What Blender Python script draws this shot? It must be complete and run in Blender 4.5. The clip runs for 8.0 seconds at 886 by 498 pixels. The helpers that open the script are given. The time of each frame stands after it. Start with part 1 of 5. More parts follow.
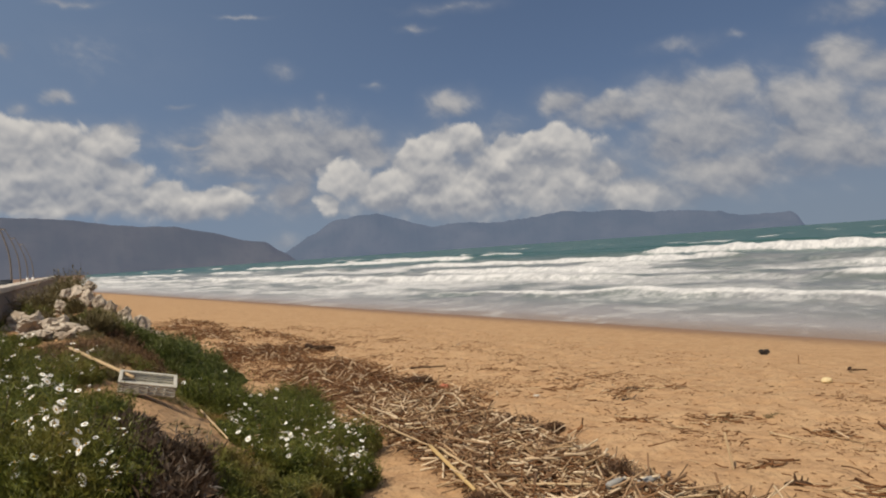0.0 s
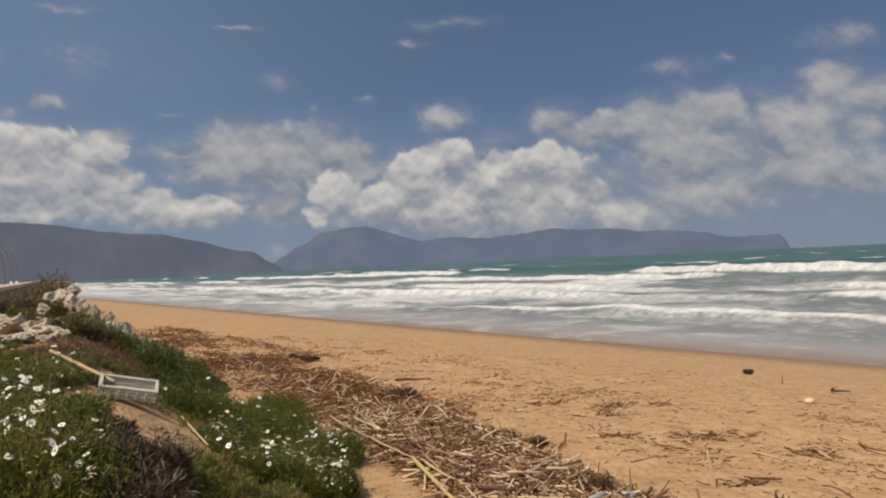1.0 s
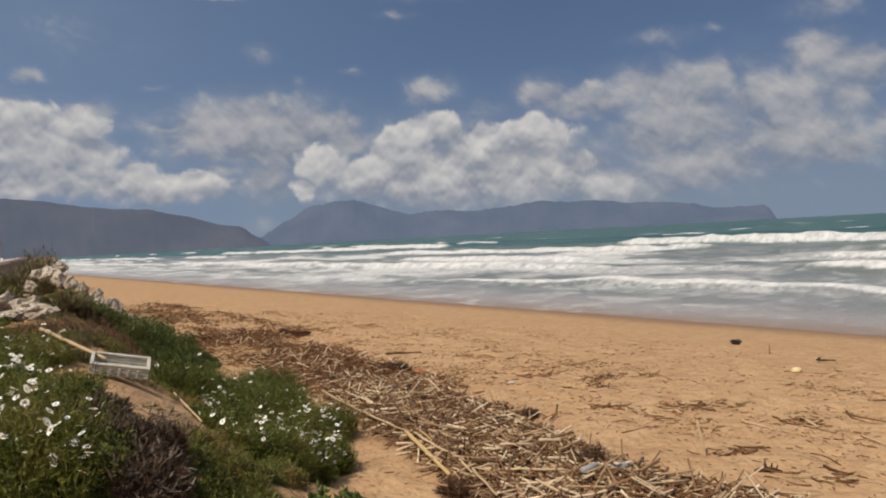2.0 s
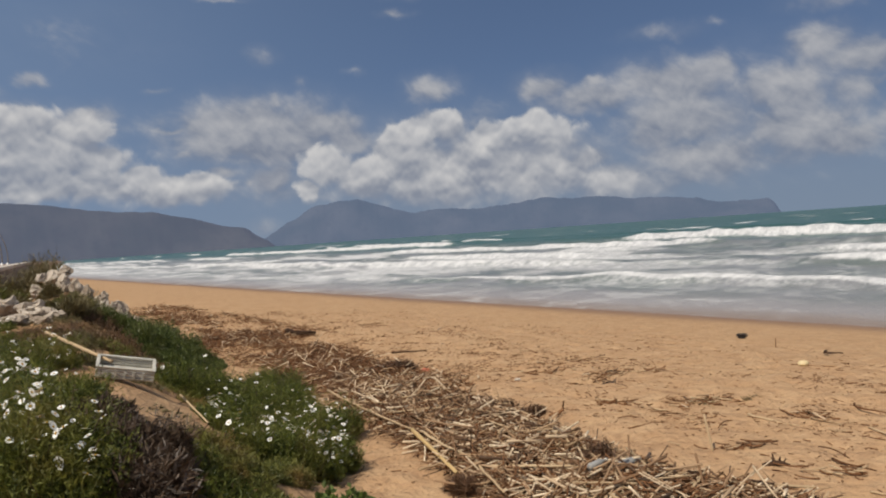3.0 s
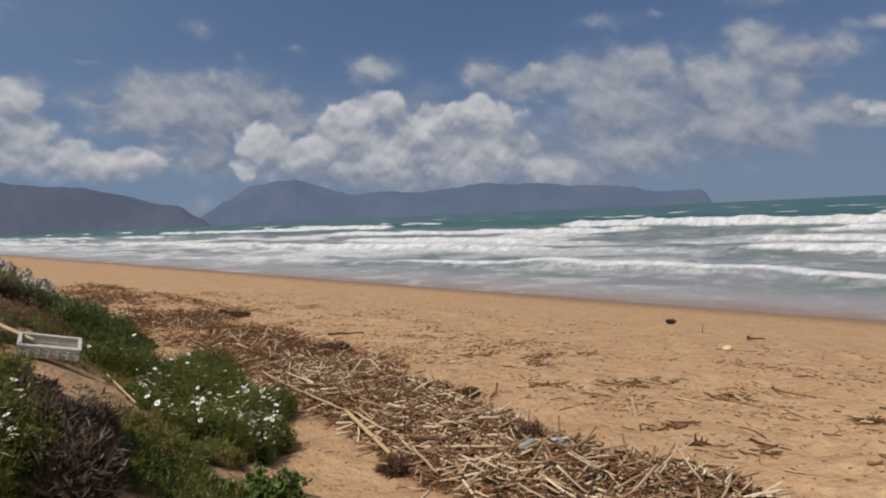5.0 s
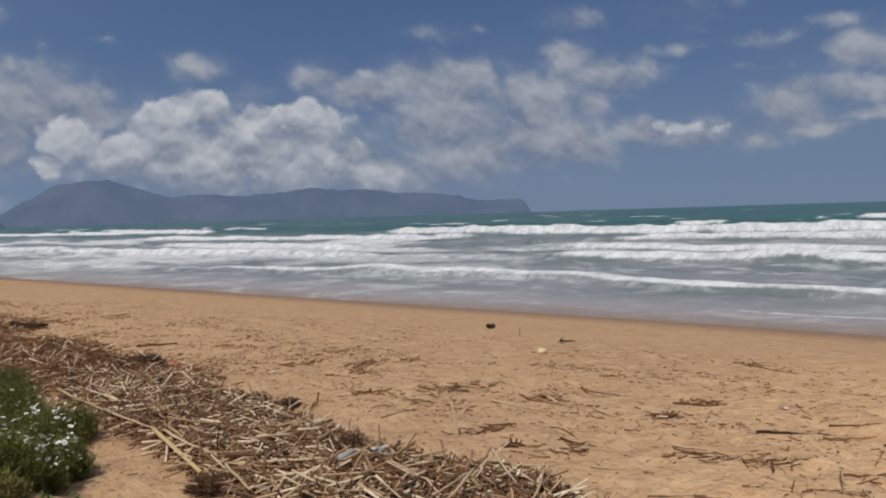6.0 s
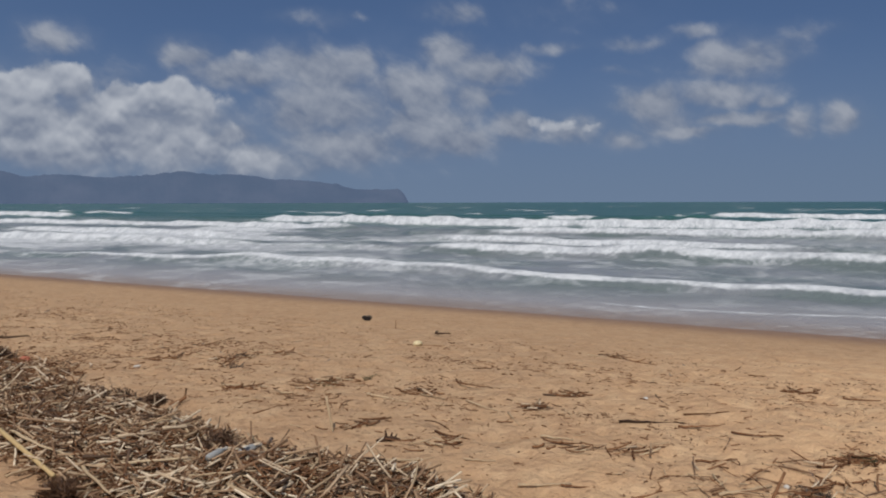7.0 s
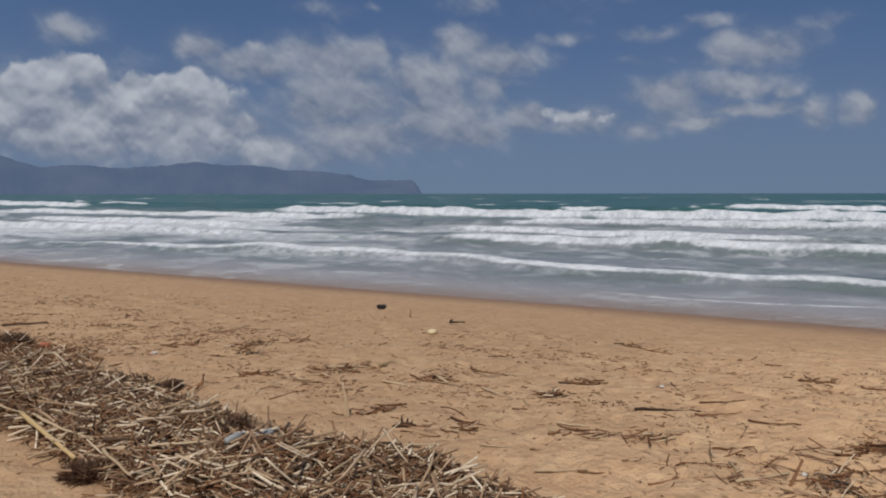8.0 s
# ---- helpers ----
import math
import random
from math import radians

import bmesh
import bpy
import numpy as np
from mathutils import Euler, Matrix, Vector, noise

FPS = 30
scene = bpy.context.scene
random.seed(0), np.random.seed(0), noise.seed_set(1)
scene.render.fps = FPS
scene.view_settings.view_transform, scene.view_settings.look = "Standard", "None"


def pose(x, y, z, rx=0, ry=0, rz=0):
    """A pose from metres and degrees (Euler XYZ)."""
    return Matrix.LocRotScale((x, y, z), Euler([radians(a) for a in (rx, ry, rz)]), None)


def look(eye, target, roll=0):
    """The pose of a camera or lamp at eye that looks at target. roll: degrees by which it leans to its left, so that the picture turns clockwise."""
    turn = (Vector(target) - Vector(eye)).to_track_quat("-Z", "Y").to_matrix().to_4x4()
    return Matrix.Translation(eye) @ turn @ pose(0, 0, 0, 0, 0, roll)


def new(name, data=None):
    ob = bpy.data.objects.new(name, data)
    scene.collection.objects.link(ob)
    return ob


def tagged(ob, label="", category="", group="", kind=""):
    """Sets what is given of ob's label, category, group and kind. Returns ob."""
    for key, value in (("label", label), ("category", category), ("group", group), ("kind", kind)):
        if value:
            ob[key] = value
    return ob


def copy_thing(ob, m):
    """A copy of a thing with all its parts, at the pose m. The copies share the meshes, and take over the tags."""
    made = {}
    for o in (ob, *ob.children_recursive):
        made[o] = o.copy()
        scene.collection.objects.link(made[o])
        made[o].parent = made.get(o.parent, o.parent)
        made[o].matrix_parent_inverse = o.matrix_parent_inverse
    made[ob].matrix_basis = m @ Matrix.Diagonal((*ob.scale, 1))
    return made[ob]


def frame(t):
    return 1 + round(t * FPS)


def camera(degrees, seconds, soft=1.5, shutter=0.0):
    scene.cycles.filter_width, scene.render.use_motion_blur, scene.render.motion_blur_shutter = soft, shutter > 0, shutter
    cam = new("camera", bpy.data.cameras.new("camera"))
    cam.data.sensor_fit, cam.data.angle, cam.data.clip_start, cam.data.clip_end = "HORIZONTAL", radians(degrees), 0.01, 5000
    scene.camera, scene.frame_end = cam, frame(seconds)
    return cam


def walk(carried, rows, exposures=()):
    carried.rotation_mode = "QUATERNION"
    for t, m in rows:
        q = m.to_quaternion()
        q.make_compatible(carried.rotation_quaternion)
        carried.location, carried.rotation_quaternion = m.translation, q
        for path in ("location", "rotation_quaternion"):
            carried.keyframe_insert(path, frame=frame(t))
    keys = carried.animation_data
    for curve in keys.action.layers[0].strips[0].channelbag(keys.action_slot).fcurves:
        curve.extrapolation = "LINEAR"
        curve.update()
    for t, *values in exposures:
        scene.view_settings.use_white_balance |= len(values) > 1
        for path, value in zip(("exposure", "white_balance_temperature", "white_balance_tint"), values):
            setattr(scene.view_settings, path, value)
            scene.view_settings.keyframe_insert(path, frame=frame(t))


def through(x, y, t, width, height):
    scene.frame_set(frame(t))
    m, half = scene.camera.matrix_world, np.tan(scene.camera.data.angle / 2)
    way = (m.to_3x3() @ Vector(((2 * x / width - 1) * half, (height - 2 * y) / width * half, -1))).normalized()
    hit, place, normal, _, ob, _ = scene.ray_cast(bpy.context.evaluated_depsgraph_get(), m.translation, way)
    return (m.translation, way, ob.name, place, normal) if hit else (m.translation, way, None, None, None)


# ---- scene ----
cam = camera(60.37, 8.0, soft=2.0)
PATH = [
    (0, pose(-0.013, -0.004, 3.241, 90.04, 3.96, 0.87)),
    (0.5, pose(-0.038, -0.036, 3.209, 89.78, 1.57, 1.38)),
    (1, pose(-0.000, -0.000, 3.200, 91.08, 2.58, 0.00)),
    (1.5, pose(-0.042, 0.001, 3.205, 89.99, 2.86, -0.92)),
    (2, pose(-0.036, 0.018, 3.215, 89.01, 3.03, -0.90)),
    (2.2, pose(-0.035, 0.020, 3.214, 88.98, 2.95, -0.82)),
    (3.3, pose(-0.030, 0.035, 3.210, 88.75, 4.21, -0.68)),
    (3.5, pose(-0.030, 0.036, 3.210, 88.34, 4.07, -1.04)),
    (4, pose(-0.023, 0.037, 3.224, 87.78, 3.99, -1.43)),
    (4.2, pose(-0.029, 0.069, 3.192, 87.27, 3.20, -2.42)),
    (5.3, pose(0.007, 0.010, 3.197, 87.37, 2.63, -8.36)),
    (5.5, pose(0.024, 0.057, 3.210, 86.30, 2.38, -12.07)),
    (6, pose(0.074, 0.114, 3.191, 87.38, 1.74, -18.00)),
    (6.5, pose(0.056, 0.136, 3.204, 86.37, 0.25, -20.01)),
    (7, pose(0.073, 0.147, 3.231, 86.48, 0.15, -27.15)),
    (7.5, pose(0.030, 0.170, 3.213, 86.03, 0.29, -27.30)),
    (8, pose(0.041, 0.156, 3.188, 85.81, 0.07, -26.17)),
]
walk(cam, PATH, [(0.0, 0.24, 7350, 10), (2.0, 0.25, 7050, 10), (4.0, 0.17, 6650, 10), (5.5, 0.09, 6450, 10), (6.5, -0.04, 6150, 10), (8.0, -0.12, 6050, 10)])

# ---- world, sun ----
world = bpy.data.worlds.new("sky")
scene.world = world
world.use_nodes = True
SUN_TO = Vector((-0.45, -0.64, 1.0)).normalized()
SUN_EL = math.asin(SUN_TO.z)
SUN_AZ = math.atan2(SUN_TO.x, SUN_TO.y)
SKY = 0.055
HEAP_SHADE, HEAP_LIGHT = (0.200, 0.228, 0.290), (0.500, 0.507, 0.525)
DRIFT_SHADE, DRIFT_LIGHT = (0.172, 0.200, 0.264), (0.362, 0.375, 0.408)


class Graph:
    """A short way to write node trees."""

    def __init__(self, tree):
        self.tree = tree

    def put(self, sock, v):
        if isinstance(v, bpy.types.NodeSocket):
            self.tree.links.new(v, sock)
        elif v is not None:
            sock.default_value = v

    def add(self, kind, **props):
        n = self.tree.nodes.new(kind)
        for k, v in props.items():
            if k == "operation":
                n.operation = v
            elif k == "blend":
                n.blend_type = v
        return n

    def math(self, op, a, b=None, c=None, clamp=False):
        n = self.add("ShaderNodeMath", operation=op)
        n.use_clamp = clamp
        for i, v in enumerate((a, b, c)):
            self.put(n.inputs[i], v)
        return n.outputs[0]

    def vec(self, op, a, b=None, c=None):
        n = self.add("ShaderNodeVectorMath", operation=op)
        for i, v in enumerate((a, b, c)):
            if v is not None:
                self.put(n.inputs[i], v)
        return n.outputs["Value" if op in ("LENGTH", "DOT_PRODUCT", "DISTANCE") else "Vector"]

    def noise(self, vector, scale, detail=4.0, rough=0.55, distortion=0.0):
        n = self.add("ShaderNodeTexNoise")
        self.put(n.inputs["Vector"], vector)
        self.put(n.inputs["Scale"], scale)
        self.put(n.inputs["Detail"], detail)
        self.put(n.inputs["Roughness"], rough)
        self.put(n.inputs["Distortion"], distortion)
        return n.outputs["Fac"]

    def voronoi(self, vector, scale, feature="F1"):
        n = self.add("ShaderNodeTexVoronoi")
        n.feature = feature
        self.put(n.inputs["Vector"], vector)
        self.put(n.inputs["Scale"], scale)
        return n.outputs["Distance"]

    def step(self, v, lo, hi, a=0.0, b=1.0):
        n = self.add("ShaderNodeMapRange")
        n.interpolation_type = "SMOOTHSTEP"
        for i, x in enumerate((v, lo, hi, a, b)):
            self.put(n.inputs[i], x)
        return n.outputs[0]

    def mix(self, fac, a, b, blend="MIX"):
        n = self.add("ShaderNodeMix", blend=blend)
        n.data_type = "RGBA"
        n.blend_type = blend
        self.put(n.inputs[0], fac)
        self.put(n.inputs[6], a if isinstance(a, bpy.types.NodeSocket) else (*a, 1))
        self.put(n.inputs[7], b if isinstance(b, bpy.types.NodeSocket) else (*b, 1))
        return n.outputs[2]

    def bump(self, height, strength, distance):
        n = self.add("ShaderNodeBump")
        self.put(n.inputs["Height"], height)
        self.put(n.inputs["Strength"], strength)
        self.put(n.inputs["Distance"], distance)
        return n.outputs[0]


def build_sky():
    """Blue sky with cumulus clouds, laid out by bearing and height in degrees."""
    tree = world.node_tree
    tree.nodes.clear()
    g = Graph(tree)
    tc = g.add("ShaderNodeTexCoord").outputs["Generated"]
    sep = g.add("ShaderNodeSeparateXYZ")
    g.put(sep.inputs[0], tc)
    az = g.math("MULTIPLY", g.math("ARCTAN2", sep.outputs[0], sep.outputs[1]), 57.2958)
    el = g.math("MULTIPLY", g.math("ARCSINE", sep.outputs[2]), 57.2958)
    comb = g.add("ShaderNodeCombineXYZ")
    g.put(comb.inputs[0], az)
    g.put(comb.inputs[1], el)
    p = comb.outputs[0]
    # ragged outlines
    warp = g.add("ShaderNodeTexNoise")
    g.put(warp.inputs["Vector"], p)
    warp.inputs["Scale"].default_value = 0.42
    warp.inputs["Detail"].default_value = 5.0
    wv = g.vec("MULTIPLY", g.vec("SUBTRACT", warp.outputs["Color"], (0.5, 0.5, 0.5)), (2.6, 1.6, 0.0))
    q = g.vec("ADD", p, wv)
    q_up = g.vec("ADD", q, (-0.45, 0.85, 0.0))
    fields = {}

    def cloud(a, e, ra, re, weight=1.0, kind="heap"):
        """One patch of cloud: a heap with a firm top, or a soft drift."""
        for up, v in enumerate((q, q_up)):
            d = g.vec("LENGTH", g.vec("MULTIPLY_ADD", v, (1 / ra, 1 / re, 0), (-a / ra, -e / re, 0.35)))
            d = g.math("MULTIPLY_ADD", d, -1.15, weight + 0.28)
            old = fields.get((kind, up))
            fields[kind, up] = d if old is None else g.math("SMOOTH_MAX", old, d, 0.25)

    def heaps(*rows):
        for a, e, ra, re, weight in rows:
            cloud(a, e, ra, re, weight)

    def drifts(*rows):
        for a, e, ra, re, weight in rows:
            cloud(a, e, ra, re, weight, "drift")

    # the bank over the near ridge
    heaps((-27.8, 6.7, 4.0, 1.8, 1.25), (-25.6, 7.4, 1.8, 1.3, 1.15), (-23.4, 6.2, 1.9, 1.5, 1.25), (-19.4, 4.4, 4.6, 1.1, 1.0), (-26.9, 4.9, 8.0, 1.2, 1.05), (-30.4, 6.1, 2.5, 2.1, 1.1),
          (-34.4, 6.5, 5.0, 3.4, 1.1), (-29.6, 8.6, 5.0, 1.4, 1.1), (-24.3, 8.4, 1.9, 1.0, 1.05), (-27.0, 6.6, 6.0, 3.0, 0.85), (-21.5, 4.8, 3.0, 1.4, 1.0))
    drifts((-29.0, 8.8, 6.4, 1.6, 0.9), (-24.0, 9.6, 2.4, 0.8, 0.8), (-17.4, 4.3, 4.6, 1.1, 0.8))
    # the wing between the two ridges
    drifts((-18.4, 8.6, 1.5, 0.35, 0.8), (-15.4, 8.8, 2.5, 0.8, 1.25), (-12.2, 8.2, 4.8, 1.8, 1.5), (-8.1, 8.5, 2.7, 1.0, 1.4), (-6.0, 7.5, 2.1, 0.9, 1.2), (-11.1, 10.4, 0.9, 0.6, 0.8), (-11.3, 6.6, 2.9, 1.1, 0.6),
           (-17.8, 6.9, 1.1, 0.5, 0.6), (-15.2, 5.5, 1.6, 0.55, 0.85), (-11.6, 5.1, 2.2, 1.2, 1.05), (-13.3, 4.7, 0.8, 0.7, 0.7), (-12.4, 1.3, 1.4, 0.9, 0.8), (-16.6, 3.4, 2.1, 0.6, 0.5))
    # the heap over the far ridge
    heaps((-7.4, 5.6, 1.8, 1.4, 1.05), (-4.6, 4.4, 2.7, 1.7, 1.05), (-9.4, 3.8, 1.0, 0.8, 0.95), (-0.5, 7.8, 3.2, 1.2, 1.0), (2.2, 4.2, 3.6, 2.6, 0.95), (7.1, 7.0, 4.0, 1.3, 1.0), (9.6, 6.8, 1.5, 1.0, 1.0),
          (8.1, 3.9, 5.4, 2.1, 1.0), (4.2, 6.5, 2.2, 1.3, 0.95), (-0.8, 3.5, 5.0, 1.5, 0.9), (-2.0, 5.8, 3.0, 2.2, 0.75), (13.4, 3.1, 3.4, 1.2, 0.6))
    drifts((-1.5, 5.6, 3.2, 2.6, 1.1), (13.0, 3.1, 4.6, 1.6, 1.05), (11.9, 5.0, 2.5, 1.0, 0.9), (16.1, 2.5, 2.5, 1.1, 0.9), (2.7, 4.9, 10.5, 3.4, 1.0), (-10.1, 3.7, 5.0, 1.3, 0.5), (-3.0, 6.8, 3.0, 1.3, 0.9))
    # the high drifts
    drifts((0.5, 10.7, 2.2, 1.2, 0.75), (8.9, 10.2, 1.9, 1.1, 1.0), (12.0, 9.2, 3.5, 1.2, 1.05), (12.4, 10.2, 1.4, 0.6, 0.8), (18.2, 9.7, 4.2, 1.8, 1.1), (20.8, 10.2, 2.1, 1.4, 0.9), (18.3, 7.0, 4.4, 2.3, 1.1),
           (20.0, 4.2, 5.5, 1.8, 1.0), (17.7, 3.1, 4.6, 1.3, 0.8))
    drifts((25.0, 8.4, 4.0, 2.1, 1.0), (27.5, 10.9, 2.5, 1.3, 0.95), (30.4, 9.8, 3.4, 1.4, 1.0), (25.5, 5.6, 4.6, 2.2, 1.05), (28.7, 4.6, 3.0, 1.3, 1.05), (24.0, 3.8, 4.6, 1.3, 0.6), (29.1, 7.8, 2.5, 2.0, 0.6),
           (23.5, 6.8, 10.0, 5.6, 0.5))
    # small clouds over the open sea
    drifts((32.5, 5.5, 2.2, 1.1, 1.0), (40.5, 4.6, 2.1, 0.8, 0.8), (42.4, 7.1, 2.7, 1.3, 1.0), (46.9, 7.5, 3.4, 1.0, 0.9), (48.0, 5.8, 3.4, 0.6, 0.9), (44.7, 5.0, 2.8, 0.6, 0.8), (49.4, 5.8, 1.4, 0.7, 0.8),
           (48.3, 9.8, 3.5, 1.4, 0.95), (51.9, 5.5, 1.2, 1.1, 0.9), (54.6, 5.6, 1.2, 1.1, 0.9), (49.9, 6.9, 1.0, 0.7, 0.6), (43.9, 6.0, 5.9, 2.5, 0.4), (36.4, 5.3, 3.0, 1.1, 0.9))
    heaps((36.0, 5.6, 2.2, 1.0, 0.5), (37.8, 5.5, 1.3, 0.6, 0.4))
    # thin shreds and a high veil
    drifts((18.4, 13.0, 3.2, 0.9, 0.2), (28.0, 13.6, 3.4, 1.3, 0.35), (-1.8, 16.2, 1.8, 0.4, 0.4), (1.1, 17.5, 4.6, 0.6, 0.4), (-11.8, 13.7, 1.5, 0.9, 0.25), (-30.1, 14.7, 1.2, 0.7, 0.6), (-29.2, 10.9, 1.4, 0.8, 0.35),
           (-27.1, 12.0, 1.4, 0.7, 0.45), (-5.3, 12.3, 0.9, 0.4, 0.3), (-19.2, 11.4, 1.1, 0.4, 0.25), (-14.4, 17.4, 2.5, 0.3, 0.3), (-25.7, 18.0, 2.5, 0.3, 0.4), (-9.1, 11.5, 0.9, 0.7, 0.2))
    drifts((35.1, 11.2, 4.6, 0.8, 0.3), (41.1, 11.2, 3.8, 0.9, 0.35), (45.3, 11.7, 3.4, 0.8, 0.4), (16.9, 13.2, 2.9, 0.7, 0.35), (51.7, 11.2, 3.8, 1.1, 0.2), (40.0, 9.3, 2.5, 0.6, 0.2), (31.0, 8.0, 2.5, 0.7, 0.3),
           (21.0, 13.3, 1.7, 0.6, 0.1), (-24.0, 14.5, 17.0, 6.0, -0.25), (36.0, 13.0, 14.0, 5.0, -0.15), (45.0, 9.0, 12.0, 5.0, -0.1))
    # the rest of the sky carries scattered clouds as well
    away = g.math("MAXIMUM", g.step(az, 62.0, 72.0), g.math("MAXIMUM", g.step(az, -42.0, -50.0), g.step(el, 20.0, 28.0)))
    far_n = g.noise(p, 0.09, 3.0)
    density = g.math("MAXIMUM", fields["heap", 0], g.math("MULTIPLY_ADD", away, g.math("MULTIPLY_ADD", far_n, 3.0, 0.4), -2.0))
    density = g.math("MAXIMUM", density, -1.6)
    density_up = g.math("MAXIMUM", fields["heap", 1], -1.6)
    thin = g.math("MAXIMUM", fields["drift", 0], -1.6)
    thin_up = g.math("MAXIMUM", fields["drift", 1], -1.6)

    turned = g.add("ShaderNodeMapping")
    g.put(turned.inputs["Vector"], g.vec("ADD", p, g.vec("MULTIPLY", wv, (0.35, 0.35, 0.0))))
    turned.inputs["Location"].default_value = (13.7, 5.2, 0.43)
    turned.inputs["Rotation"].default_value = (0.0, 0.0, radians(27))
    fl = turned.outputs[0]

    def dome(v, scale, smooth):
        """Round lobes, 0 between them and 1 on top."""
        puff = g.add("ShaderNodeTexVoronoi")
        puff.feature = "SMOOTH_F1"
        g.put(puff.inputs["Vector"], v)
        puff.inputs["Scale"].default_value = scale
        puff.inputs["Smoothness"].default_value = smooth
        return g.math("SUBTRACT", 1.0, puff.outputs["Distance"])

    step_up = (-0.16, 0.36, 0.0)
    fl_up = g.vec("ADD", fl, step_up)
    lobes = g.math("ADD", g.math("MULTIPLY", dome(fl, 0.33, 0.12), 0.75), g.math("ADD", g.math("MULTIPLY", dome(fl, 0.85, 0.3), 0.32), g.math("MULTIPLY", dome(fl, 1.9, 0.35), 0.10)))
    lobes_up = g.math("ADD", g.math("MULTIPLY", dome(fl_up, 0.33, 0.12), 0.75), g.math("ADD", g.math("MULTIPLY", dome(fl_up, 0.85, 0.3), 0.32), g.math("MULTIPLY", dome(fl_up, 1.9, 0.35), 0.10)))
    fine = g.noise(fl, 0.50, 6.0, 0.56, 0.4)
    soft = g.noise(g.vec("MULTIPLY", fl, (0.8, 1.3, 1.0)), 0.36, 6.0, 0.55, 0.25)
    # heaps: firm above, fading below
    body = g.math("ADD", g.math("MULTIPLY", density, 1.45), g.math("ADD", g.math("MULTIPLY_ADD", lobes, 1.2, -0.72), g.math("MULTIPLY_ADD", fine, 1.9, -0.60)))
    slope = g.math("SUBTRACT", density, density_up)
    topness = g.step(slope, -0.25, 0.30)
    firm = g.math("DIVIDE", body, g.math("MULTIPLY_ADD", topness, -0.65, 1.25))
    alpha1 = g.step(firm, 0.0, 1.0, 0.0, 0.93)
    relief = g.math("ADD", g.math("MULTIPLY", g.math("SUBTRACT", lobes, lobes_up), 2.0), g.math("MULTIPLY", slope, 0.42))
    relief = g.math("ADD", relief, g.math("MULTIPLY_ADD", fine, 0.9, -0.45))
    lit = g.math("ADD", relief, g.step(body, 0.0, 1.3, 0.46, 0.36), clamp=True)
    col1 = g.mix(lit, HEAP_SHADE, HEAP_LIGHT)
    # drifts: thin and torn
    torn = g.math("ADD", g.math("MULTIPLY", thin, 1.45), g.math("ADD", g.math("MULTIPLY_ADD", soft, 2.7, -0.92), g.math("MULTIPLY_ADD", lobes, 0.8, -0.52)))
    alpha2 = g.math("ADD", g.step(torn, -0.05, 1.45, 0.0, 0.66), g.step(thin, -0.9, 0.9, 0.0, 0.25))
    lit2 = g.math("ADD", g.math("MULTIPLY", g.math("SUBTRACT", thin, thin_up), 0.30), g.math("ADD", g.math("MULTIPLY", g.math("SUBTRACT", lobes, lobes_up), 1.3), g.math("MULTIPLY_ADD", soft, 2.4, -0.80)), clamp=True)
    col2 = g.mix(lit2, DRIFT_SHADE, DRIFT_LIGHT)
    low_haze = g.step(el, 0.5, 4.5, 0.50, 1.0)
    alpha1 = g.math("MULTIPLY", alpha1, low_haze)
    alpha2 = g.math("MULTIPLY", alpha2, low_haze)
    sky = g.add("ShaderNodeTexSky")
    sky.sky_type = "NISHITA"
    sky.sun_disc = False
    sky.sun_elevation = SUN_EL
    sky.sun_rotation = SUN_AZ
    sky.air_density = 1.0
    sky.dust_density = 0.3
    sky.ozone_density = 2.0
    # the haze keeps the low sky as blue as the sky above it
    high = g.vec("ADD", g.vec("MULTIPLY", tc, (1.0, 1.0, 0.75)), (0.0, 0.0, 0.20))
    g.put(sky.inputs[0], g.vec("NORMALIZE", high))
    sky_col = g.mix(1.0, sky.outputs[0], (SKY * 0.96, SKY * 0.985, SKY * 1.09), "MULTIPLY")
    sky_col = g.mix(g.step(el, 13.0, -1.0, 0.0, 0.75), sky_col, (0.165, 0.210, 0.276))
    sky_col = g.mix(g.step(az, 12.0, -45.0, 0.0, 0.55), sky_col, (0.165, 0.245, 0.385))
    out_col = g.mix(alpha1, g.mix(alpha2, sky_col, col2), col1)
    bg = g.add("ShaderNodeBackground")
    g.put(bg.inputs[0], out_col)
    bg.inputs[1].default_value = 1.0
    out = g.add("ShaderNodeOutputWorld")
    tree.links.new(bg.outputs[0], out.inputs[0])


build_sky()
sun = new("sun", bpy.data.lights.new("sun", "SUN"))
sun.data.energy, sun.data.angle, sun.data.color = 3.4, radians(0.6), (1.0, 0.95, 0.87)
sun.matrix_world = look(SUN_TO * 30, (0, 0, 0))


# ---- materials ----
def material(name, paint):
    """paint(g) returns a dict of inputs of the Principled BSDF."""
    m = bpy.data.materials.new(name)
    m.use_nodes = True
    g = Graph(m.node_tree)
    bsdf = m.node_tree.nodes["Principled BSDF"]
    for k, v in paint(g).items():
        if k != "Normal" and isinstance(v, tuple) and len(v) == 3:
            v = (*v, 1)
        g.put(bsdf.inputs[k], v)
    return m


def where(g):
    return g.add("ShaderNodeTexCoord").outputs["Object"]


def position(g):
    return g.add("ShaderNodeNewGeometry").outputs["Position"]


def island(g):
    return g.add("ShaderNodeNewGeometry").outputs["Random Per Island"]


def each(g):
    return g.add("ShaderNodeObjectInfo").outputs["Random"]


def attribute(g, name):
    n = g.add("ShaderNodeAttribute")
    n.attribute_name = name
    return n.outputs["Fac"]


